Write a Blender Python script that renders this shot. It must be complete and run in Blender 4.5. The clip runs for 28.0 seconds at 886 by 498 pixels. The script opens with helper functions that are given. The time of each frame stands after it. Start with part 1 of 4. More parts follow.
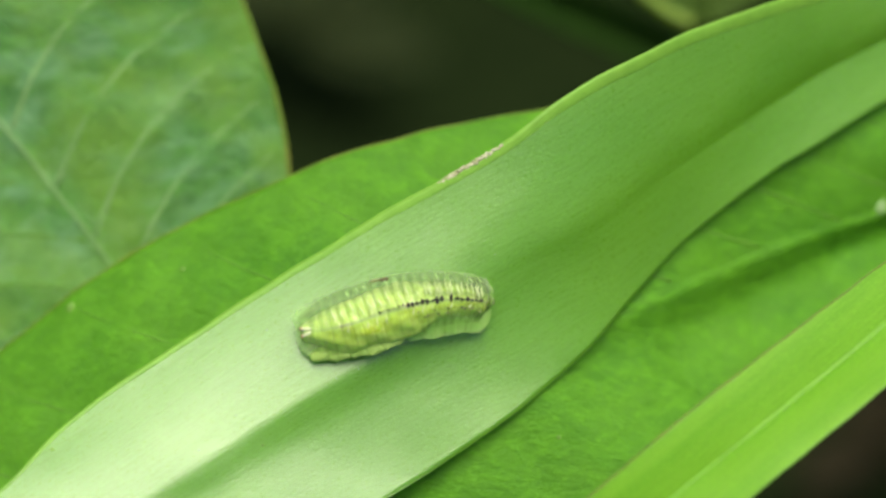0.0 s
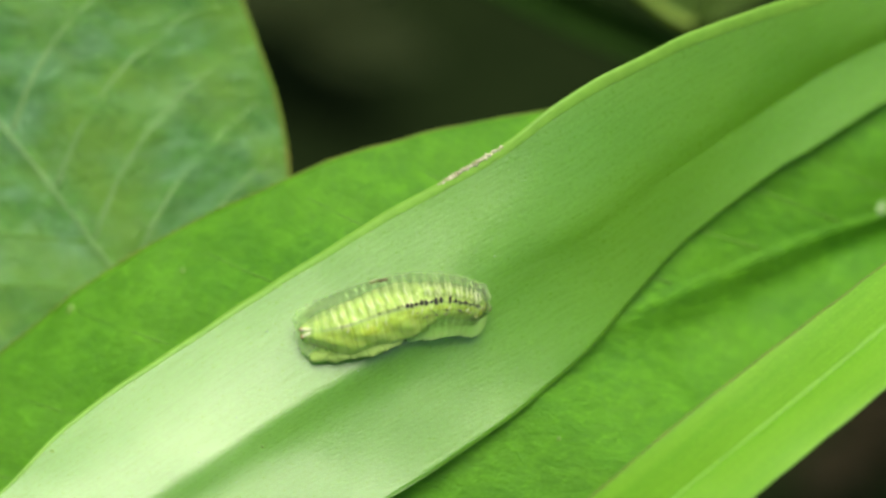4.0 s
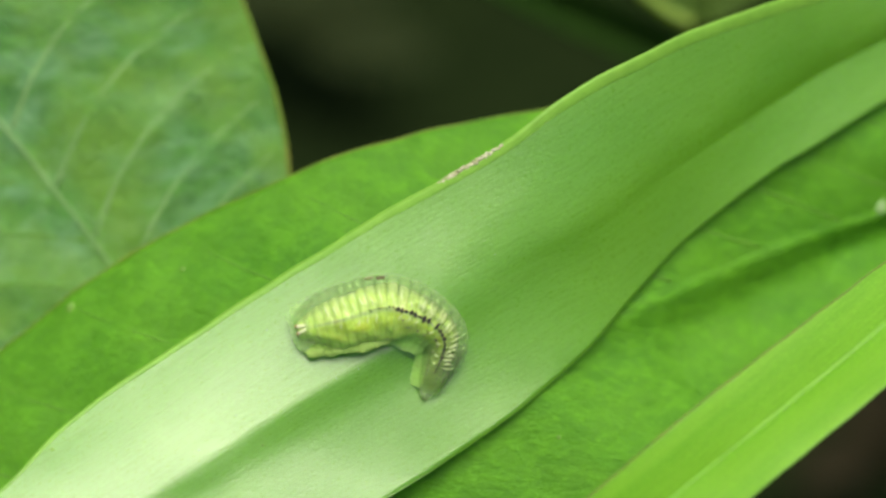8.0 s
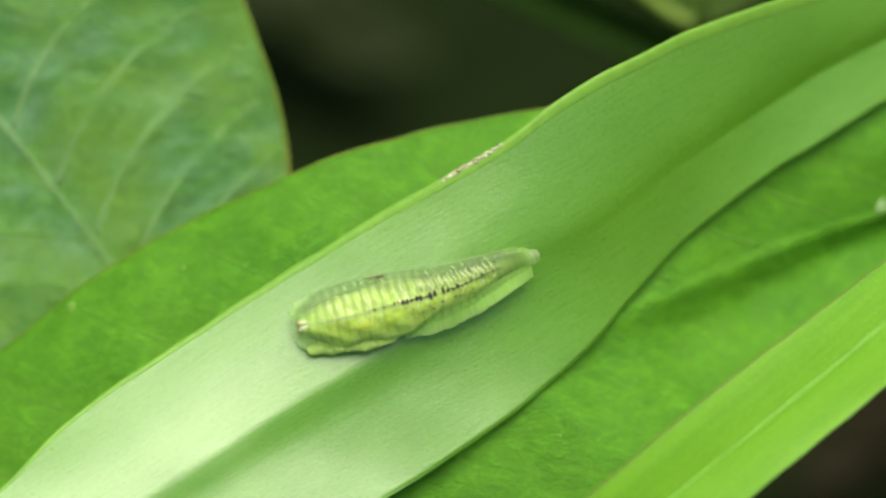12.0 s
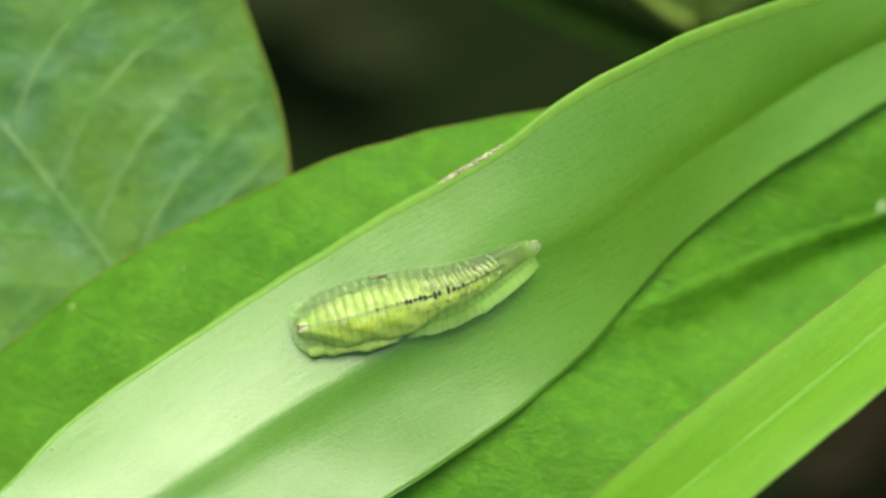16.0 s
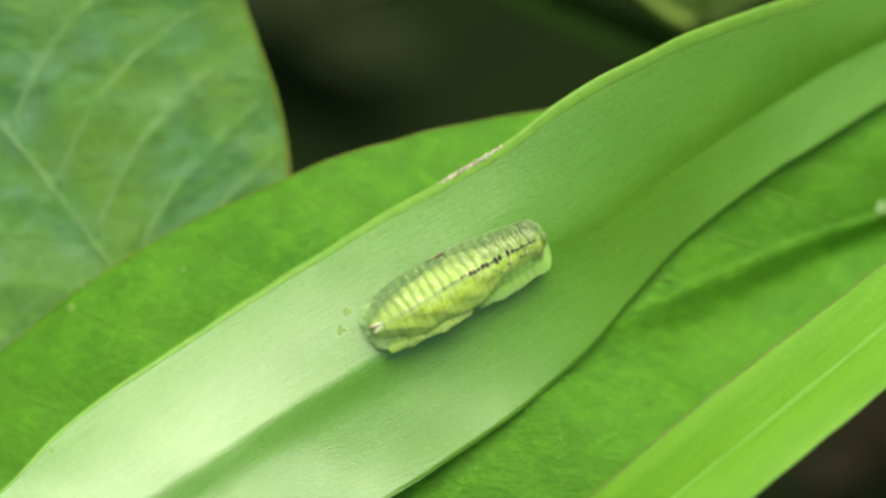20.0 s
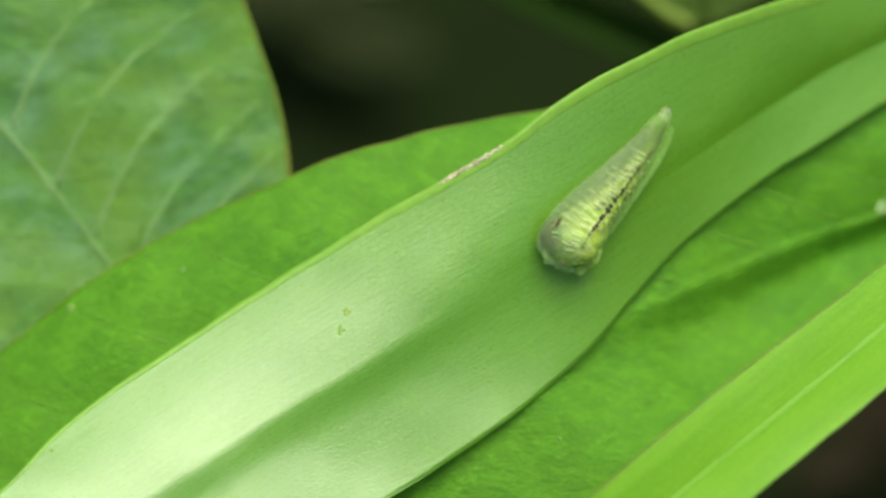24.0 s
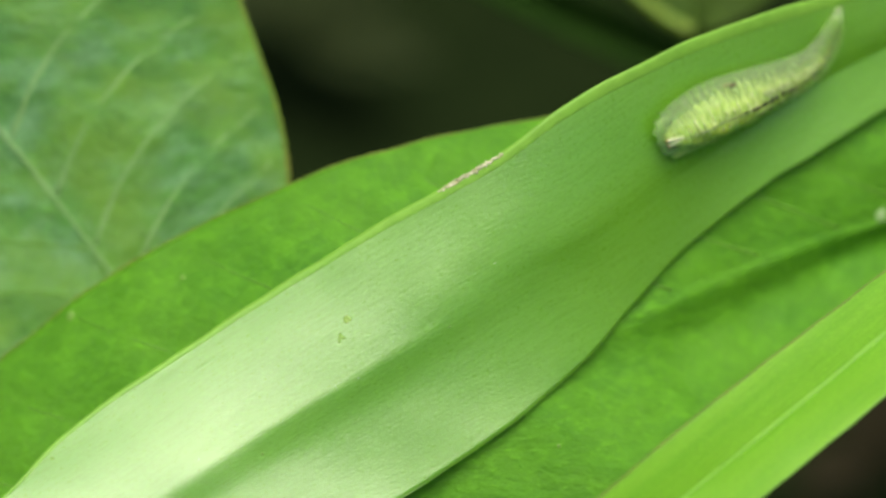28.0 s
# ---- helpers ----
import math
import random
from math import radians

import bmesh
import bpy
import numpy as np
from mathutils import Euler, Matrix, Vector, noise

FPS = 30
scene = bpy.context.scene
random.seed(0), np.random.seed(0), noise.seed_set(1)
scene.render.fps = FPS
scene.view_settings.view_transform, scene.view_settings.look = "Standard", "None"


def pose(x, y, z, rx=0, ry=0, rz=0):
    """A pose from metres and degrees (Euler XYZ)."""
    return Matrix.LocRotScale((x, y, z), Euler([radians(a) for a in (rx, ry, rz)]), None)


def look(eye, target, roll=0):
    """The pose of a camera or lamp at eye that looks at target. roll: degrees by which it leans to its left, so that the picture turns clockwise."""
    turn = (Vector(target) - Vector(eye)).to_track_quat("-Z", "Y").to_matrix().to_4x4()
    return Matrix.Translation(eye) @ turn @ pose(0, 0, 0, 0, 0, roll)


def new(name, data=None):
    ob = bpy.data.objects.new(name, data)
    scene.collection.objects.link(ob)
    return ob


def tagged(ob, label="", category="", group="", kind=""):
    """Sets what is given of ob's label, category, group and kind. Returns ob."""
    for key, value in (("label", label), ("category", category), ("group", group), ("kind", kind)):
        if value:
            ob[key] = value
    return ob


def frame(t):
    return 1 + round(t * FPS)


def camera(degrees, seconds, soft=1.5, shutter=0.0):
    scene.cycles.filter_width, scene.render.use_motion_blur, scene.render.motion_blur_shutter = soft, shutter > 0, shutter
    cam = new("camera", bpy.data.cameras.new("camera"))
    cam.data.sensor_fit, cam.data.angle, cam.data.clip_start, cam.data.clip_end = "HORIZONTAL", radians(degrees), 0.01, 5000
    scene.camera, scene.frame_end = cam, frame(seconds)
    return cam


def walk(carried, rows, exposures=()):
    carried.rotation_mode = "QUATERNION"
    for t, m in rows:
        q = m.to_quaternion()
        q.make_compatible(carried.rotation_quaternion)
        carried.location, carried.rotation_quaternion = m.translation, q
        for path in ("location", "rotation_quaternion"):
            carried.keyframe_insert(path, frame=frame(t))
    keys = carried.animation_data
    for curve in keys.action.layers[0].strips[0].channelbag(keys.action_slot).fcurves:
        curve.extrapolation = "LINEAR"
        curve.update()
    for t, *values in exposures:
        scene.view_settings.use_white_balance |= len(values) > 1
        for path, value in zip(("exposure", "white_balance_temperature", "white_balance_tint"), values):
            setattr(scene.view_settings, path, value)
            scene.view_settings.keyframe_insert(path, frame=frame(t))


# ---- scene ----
# Lengths below are in millimetres on the slope frame: u along the picture's breadth, v up the slope, w out of it.
MM = 0.001
LIFT = 0.16                       # height of the leaf over the soil
TILT = 35                         # the slope faces upward and toward the viewer
SLOPE = pose(0, 0, LIFT, TILT)


def at(u, v, w):
    """A place on the slope, in metres."""
    return SLOPE @ Vector((u * MM, v * MM, w * MM))


# ---- camera ----
cam = camera(19.34, 28.0, soft=2.6, shutter=0.5)
cam.data.dof.use_dof = True
cam.data.dof.focus_distance = 0.0992
cam.data.dof.aperture_fstop = 28.0


def eye(rise):
    return SLOPE @ pose(0, rise * MM, 0.1)


walk(cam, [
    (0, eye(0.03)),
    (1, eye(0.07)),
    (2, eye(0.09)),
    (3, eye(0.09)),
    (3.5, eye(0.09)),
    (5.5, eye(0.07)),
    (6, eye(0.05)),
    (7, eye(0.03)),
    (8, eye(0.03)),
    (10, eye(0.02)),
    (10.5, eye(0)),
    (12.5, eye(0)),
    (14.5, eye(0.03)),
    (16, eye(0.05)),
    (17, eye(0.07)),
    (20, eye(0.07)),
    (20.5, eye(0.09)),
    (21, eye(0.08)),
    (21.5, eye(0.07)),
    (23.5, eye(0.07)),
    (24, eye(0.07)),
    (24.5, eye(0.12)),
    (25, eye(0.14)),
    (25.5, eye(0.15)),
    (26, eye(0.17)),
    (26.5, eye(0.21)),
    (27, eye(0.24)),
    (27.5, eye(0.3)),
    (28, eye(0.37)),
], exposures=[(0.0, 0.58, 6800, 5), (28.0, 0.58, 6800, 5)])

# ---- light: a bright hazy sky overhead ----
world = bpy.data.worlds.new("sky")
scene.world = world
world.use_nodes = True
wn = world.node_tree.nodes
sky = wn.new("ShaderNodeTexSky")
sky.sky_type = 'NISHITA'
sky.sun_disc = False
sky.sun_elevation = radians(81)
sky.sun_rotation = radians(45)
sky.air_density, sky.dust_density, sky.ozone_density = 1.0, 3.6, 1.0
wn["Background"].inputs["Strength"].default_value = 0.105
world.node_tree.links.new(sky.outputs[0], wn["Background"].inputs["Color"])

sun_data = bpy.data.lights.new("sun", 'SUN')
sun_data.energy = 3.1
sun_data.angle = radians(48)
sun_data.color = (1.0, 0.96, 0.88)
sun = new("sun", sun_data)
SUN_FROM = Vector((0.14, 0.11, 1.0))
sun.matrix_basis = look(SUN_FROM * 2, (0, 0, 0))


# ---- materials ----
class Net:
    """Short hand for a node material."""

    def __init__(self, name):
        self.m = bpy.data.materials.new(name)
        self.m.use_nodes = True
        self.t = self.m.node_tree
        self.n = self.t.nodes
        self.p = self.n["Principled BSDF"]
        self.out = self.n["Material Output"]

    def add(self, kind, **kw):
        node = self.n.new(kind)
        for key, value in kw.items():
            node.inputs[key.replace("_", " ")].default_value = value
        return node

    def link(self, a, b):
        self.t.links.new(a, b)

    def coords(self, which="UV", scale=(1, 1, 1), turn=(0, 0, 0)):
        c = self.n.new("ShaderNodeTexCoord")
        m = self.n.new("ShaderNodeMapping")
        m.inputs["Scale"].default_value = scale
        m.inputs["Rotation"].default_value = turn
        self.link(c.outputs[which], m.inputs[0])
        return m.outputs[0]

    def noise(self, vec, scale, detail=4, rough=0.6):
        t = self.add("ShaderNodeTexNoise", Scale=scale, Detail=detail, Roughness=rough)
        self.link(vec, t.inputs["Vector"])
        return t.outputs["Fac"]

    def ramp(self, fac, stops):
        r = self.n.new("ShaderNodeValToRGB")
        while len(r.color_ramp.elements) < len(stops):
            r.color_ramp.elements.new(0.5)
        for e, (pos, col) in zip(r.color_ramp.elements, stops):
            e.position = pos
            e.color = (*col, 1) if len(col) == 3 else col
        self.link(fac, r.inputs[0])
        return r.outputs[0]

    def mix(self, fac, a, b, kind='MIX'):
        x = self.n.new("ShaderNodeMix")
        x.data_type = 'RGBA'
        x.blend_type = kind
        for sock, val in ((x.inputs[0], fac), (x.inputs[6], a), (x.inputs[7], b)):
            if isinstance(val, (int, float)):
                sock.default_value = val
            elif isinstance(val, tuple):
                sock.default_value = (*val, 1)
            else:
                self.link(val, sock)
        return x.outputs[2]

    def bump(self, height, strength, distance, under=None):
        b = self.add("ShaderNodeBump", Strength=strength, Distance=distance)
        self.link(height, b.inputs["Height"])
        if under:
            self.link(under, b.inputs["Normal"])
        return b.outputs[0]

    def letting(self, colour, share):
        """Lets part of the light through, as a leaf or a thin skin does."""
        tr = self.n.new("ShaderNodeBsdfTranslucent")
        mx = self.n.new("ShaderNodeMixShader")
        mx.inputs[0].default_value = share
        if isinstance(colour, tuple):
            tr.inputs[0].default_value = (*colour, 1)
        else:
            self.link(colour, tr.inputs[0])
        self.link(self.p.outputs[0], mx.inputs[1])
        self.link(tr.outputs[0], mx.inputs[2])
        self.link(mx.outputs[0], self.out.inputs[0])
        return mx

    def set(self, **kw):
        for key, value in kw.items():
            self.p.inputs[key.replace("_", " ")].default_value = value


def strap_material(name, dark, light, gloss, rough, share, thru, band=(0.12, 0.30, 1), haze=0.0):
    k = Net(name)
    fine = k.noise(k.coords("UV", (0.5, 9.5, 1)), 1.0, 4, 0.7)
    wide = k.noise(k.coords("UV", band), 1.0, 3)
    spot = k.noise(k.coords("UV", (4.0, 7.0, 1)), 1.2, 4, 0.7)
    base = k.mix(k.ramp(wide, [(0.3, (0, 0, 0)), (0.7, (1, 1, 1))]), dark, light)
    base = k.mix(k.ramp(fine, [(0.36, (0.45, 0.45, 0.45)), (0.54, (0, 0, 0))]), base, tuple(c * 0.66 for c in dark))
    base = k.mix(k.ramp(spot, [(0.52, (0, 0, 0)), (0.72, (0.6, 0.6, 0.6))]), base, tuple(min(1, c * 1.5) for c in light))
    k.link(base, k.p.inputs["Base Color"])
    k.link(k.ramp(spot, [(0.3, (rough - 0.06,) * 3), (0.7, (rough + 0.10,) * 3)]), k.p.inputs["Roughness"])
    k.set(IOR=1.62, Coat_Weight=haze, Coat_Roughness=0.55)
    k.link(k.ramp(fine, [(0.30, (gloss * 0.68,) * 3), (0.58, (gloss,) * 3)]), k.p.inputs["Specular IOR Level"])
    nrm = k.bump(fine, 0.6, 0.000024)
    nrm = k.bump(spot, 0.6, 0.000028, nrm)
    k.link(nrm, k.p.inputs["Normal"])
    k.letting(thru, share)
    return k.m


def broad_material(name, dark, light, gloss, rough, share, thru, quilt=1.0, wax_sheen=None, tan=None):
    k = Net(name)
    uv = k.coords("UV")
    big = k.noise(uv, 0.16, 3)
    mid = k.noise(uv, 0.9, 5, 0.65)
    cell = k.add("ShaderNodeTexVoronoi", Scale=1.1)
    cell.feature = 'DISTANCE_TO_EDGE'
    warp = k.mix(0.25, uv, k.n.new("ShaderNodeTexNoise").outputs["Color"], 'LINEAR_LIGHT')
    k.link(warp, cell.inputs["Vector"])
    fine = k.noise(uv, 5.0, 4, 0.7)
    bend = k.mix(0.6, uv, k.ramp(k.noise(uv, 1.4, 2), [(0.0, (0, 0, 0)), (1.0, (1.5, 1.5, 1.5))]), 'ADD')
    crinkle = k.noise(bend, 2.6, 5, 0.75)
    base = k.mix(k.ramp(big, [(0.32, (0, 0, 0)), (0.68, (1, 1, 1))]), dark, light)
    base = k.mix(k.ramp(mid, [(0.46, (0, 0, 0)), (0.70, (0.6, 0.6, 0.6))]), base, tuple(min(1, c * 1.5) for c in light))
    base = k.mix(k.ramp(fine, [(0.35, (0.30, 0.30, 0.30)), (0.6, (0, 0, 0))]), base, tuple(c * 0.6 for c in dark))
    base = k.mix(k.ramp(crinkle, [(0.56, (0, 0, 0)), (0.74, (0.6 * quilt, 0.6 * quilt, 0.6 * quilt))]), base, tuple(min(1, c * 1.8) for c in light))
    base = k.mix(k.ramp(crinkle, [(0.30, (0.5 * quilt, 0.5 * quilt, 0.5 * quilt)), (0.44, (0, 0, 0))]), base, tuple(c * 0.7 for c in dark))
    base = k.mix(k.ramp(cell.outputs["Distance"], [(0.0, (0.20, 0.20, 0.20)), (0.06, (0, 0, 0))]), base, tuple(min(1, c * 1.7) for c in light))
    dots = k.add("ShaderNodeTexVoronoi", Scale=2.3)
    k.link(warp, dots.inputs["Vector"])
    patch = k.ramp(k.noise(uv, 0.35, 3), [(0.40, (0, 0, 0)), (0.62, (1, 1, 1))])
    dots = k.mix(patch, (0, 0, 0), k.ramp(dots.outputs["Distance"], [(0.06, (0.4, 0.4, 0.4)), (0.34, (0, 0, 0))]))
    base = k.mix(dots, base, tuple(min(1, c * 1.8) for c in light))
    if wax_sheen:                                   # greyish waxy mottling with a pale sheen painted in, and yellowing patches
        wax = k.noise(k.coords("UV", (1.0, 0.45, 1), (0, 0, 0.9)), 0.55, 5, 0.7)
        base = k.mix(k.ramp(wax, [(0.46, (0, 0, 0)), (0.66, (0.6, 0.6, 0.6))]), base, wax_sheen)
        old = k.noise(k.coords("UV", (0.7, 1.0, 1)), 0.22, 4, 0.6)
        base = k.mix(k.ramp(old, [(0.44, (0, 0, 0)), (0.64, (0.7, 0.7, 0.7))]), base, tan)
    k.link(base, k.p.inputs["Base Color"])
    k.link(k.ramp(mid, [(0.3, (rough - 0.08,) * 3), (0.7, (rough + 0.1,) * 3)]), k.p.inputs["Roughness"])
    k.set(Specular_IOR_Level=gloss)
    nrm = k.bump(k.ramp(cell.outputs["Distance"], [(0.0, (0, 0, 0)), (0.25, (1, 1, 1))]), 0.15 * quilt, 0.00010)
    nrm = k.bump(mid, 0.45 * quilt, 0.00025, nrm)
    nrm = k.bump(crinkle, 0.9 * quilt, 0.00012, nrm)
    nrm = k.bump(fine, 0.25, 0.00004, nrm)
    k.link(nrm, k.p.inputs["Normal"])
    k.letting(thru, share)
    return k.m


def plain_material(name, dark, light, scale, rough, gloss=0.4, share=0.0, bump=0.00005, coat=0.0, where="Object"):
    k = Net(name)
    v = k.coords(where)
    n1 = k.noise(v, scale, 5, 0.65)
    n2 = k.noise(v, scale * 6, 3)
    base = k.mix(k.ramp(n1, [(0.3, (0, 0, 0)), (0.7, (1, 1, 1))]), dark, light)
    base = k.mix(k.ramp(n2, [(0.4, (0.35, 0.35, 0.35)), (0.6, (0, 0, 0))]), base, tuple(c * 0.7 for c in dark))
    k.link(base, k.p.inputs["Base Color"])
    k.set(Roughness=rough, Specular_IOR_Level=gloss, Coat_Weight=coat, Coat_Roughness=0.15)
    k.link(k.bump(n2, 0.4, bump), k.p.inputs["Normal"])
    if share:
        k.letting(light, share)
    return k.m


STRAP = strap_material("strap leaf", (0.115, 0.304, 0.015), (0.161, 0.370, 0.027), 1.0, 0.30, 0.33, (0.42, 0.78, 0.05), haze=0.05)
STRAP_YOUNG = strap_material("young strap leaf", (0.125, 0.335, 0.012), (0.200, 0.425, 0.026), 0.24, 0.40, 0.30, (0.46, 0.85, 0.06), band=(0.03, 0.9, 1))
STRAP_RIM = plain_material("strap rim", (0.20, 0.44, 0.045), (0.25, 0.49, 0.06), 300, 0.45, 0.4, 0.3)
BROAD = broad_material("broad leaf", (0.062, 0.222, 0.008), (0.104, 0.290, 0.012), 0.30, 0.50, 0.28, (0.30, 0.72, 0.03))
BROAD_DULL = broad_material("shrub leaf", (0.038, 0.170, 0.016), (0.069, 0.228, 0.022), 0.7, 0.40, 0.24, (0.22, 0.62, 0.05), 1.5, (0.20, 0.41, 0.19), (0.15, 0.33, 0.016))
VEIN = plain_material("leaf vein", (0.15, 0.32, 0.04), (0.22, 0.40, 0.06), 400, 0.45, 0.4, 0.25)
VEIN_SOFT = plain_material("soft vein", (0.10, 0.27, 0.02), (0.15, 0.33, 0.035), 400, 0.5, 0.3, 0.25)
VEIN_LEFT = plain_material("dull vein", (0.17, 0.34, 0.09), (0.25, 0.42, 0.145), 300, 0.5, 0.4, 0.2)
VEIN_PALE = plain_material("pale vein", (0.23, 0.38, 0.13), (0.32, 0.46, 0.19), 400, 0.5, 0.4, 0.2)
RIM_BROWN = plain_material("leaf margin", (0.12, 0.26, 0.02), (0.22, 0.25, 0.04), 500, 0.5, 0.3, 0.2)
SCAR = plain_material("dry scar", (0.38, 0.35, 0.17), (0.76, 0.76, 0.54), 2600, 0.8, 0.2, 0.0, 0.0001)
SPOT = plain_material("brown spot", (0.22, 0.34, 0.07), (0.28, 0.42, 0.10), 1500, 0.7, 0.2)
SPOT_FAINT = plain_material("faint brown spot", (0.19, 0.33, 0.05), (0.24, 0.40, 0.07), 1500, 0.6, 0.4)
SPECK = plain_material("pale speck", (0.40, 0.55, 0.25), (0.55, 0.66, 0.38), 2000, 0.5, 0.5)
# background leaf: the shade it stands in is put into its colour
SHADE_LEAF = broad_material("leaf with painted shade", (0.010, 0.030, 0.004), (0.018, 0.045, 0.006), 0.05, 0.7, 0.15, (0.10, 0.25, 0.02))
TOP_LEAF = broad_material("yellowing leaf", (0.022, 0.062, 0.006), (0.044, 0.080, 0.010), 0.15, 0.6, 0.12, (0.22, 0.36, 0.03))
STEM = plain_material("green stem", (0.07, 0.13, 0.03), (0.12, 0.19, 0.05), 200, 0.55, 0.4)
# near-black soil: the shade below the leaves is part of this colour
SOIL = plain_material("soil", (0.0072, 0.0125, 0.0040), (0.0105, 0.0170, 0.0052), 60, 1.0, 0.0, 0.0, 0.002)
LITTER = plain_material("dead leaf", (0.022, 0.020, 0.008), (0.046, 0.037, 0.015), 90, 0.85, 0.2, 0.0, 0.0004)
LITTER_OLD = plain_material("olive dead leaf", (0.026, 0.042, 0.011), (0.048, 0.064, 0.018), 90, 0.85, 0.2, 0.0, 0.0004)


# ---- building ----
WORLD = {}


def thing(name, m, label, category, group="", kind=""):
    ob = new(name)
    ob.empty_display_size = 0.005
    ob.matrix_basis = m
    WORLD[ob] = m
    return tagged(ob, label, category, group, kind)


def part(name, data, material, parent=None, label="", local=None):
    """One mesh object. data: a bmesh or a mesh with places in the world, or in the part's own space where local gives its pose."""
    if isinstance(data, bpy.types.Mesh):
        me = data
    else:
        me = bpy.data.meshes.new(name)
        data.to_mesh(me)
        data.free()
    if material and not me.materials:
        me.materials.append(material)
    ob = new(name, me)
    if parent:
        ob.parent = parent
    if local is None:
        if parent:
            me.transform(WORLD[parent].inverted())
        WORLD[ob] = WORLD[parent].copy() if parent else Matrix()
    else:
        ob.matrix_basis = local
        WORLD[ob] = (WORLD[parent] if parent else Matrix()) @ local
    return tagged(ob, label)


def smooth(me):
    for f in me.polygons:
        f.use_smooth = True
    return me


def spline(points, s):
    """A smooth curve through points at s from 0 to 1."""
    n = len(points) - 1
    x = min(max(s, 0.0), 1.0) * n
    i = min(int(x), n - 1)
    f = x - i
    p1, p2 = Vector(points[i]), Vector(points[i + 1])
    p0 = Vector(points[i - 1]) if i else p1 * 2 - p2
    p3 = Vector(points[i + 2]) if i + 2 <= n else p2 * 2 - p1
    return 0.5 * (2 * p1 + (p2 - p0) * f + (2 * p0 - 5 * p1 + 4 * p2 - p3) * f * f + (3 * p1 - p0 - 3 * p2 + p3) * f ** 3)


def even(points, n=240):
    """A densely set curve through points, whose depth is evened out so that light glides over the leaf."""
    c = np.array([tuple(spline(points, i / n)) for i in range(n + 1)])
    for _ in range(3):
        wide = int(n / (len(points) - 1) * 0.8)
        ext = np.concatenate([2 * c[0] - c[wide:0:-1], c, 2 * c[-1] - c[-2:-wide - 2:-1]])
        run = np.cumsum(np.concatenate([[[0, 0, 0]], ext]), axis=0)
        w = 2 * wide + 1
        c[:, 2] = ((run[w:] - run[:-w]) / w)[:, 2]
    return c


def rail_at(c, s):
    x = min(max(s, 0.0), 1.0) * (len(c) - 1)
    i = min(int(x), len(c) - 2)
    return Vector(c[i] + (c[i + 1] - c[i]) * (x - i))


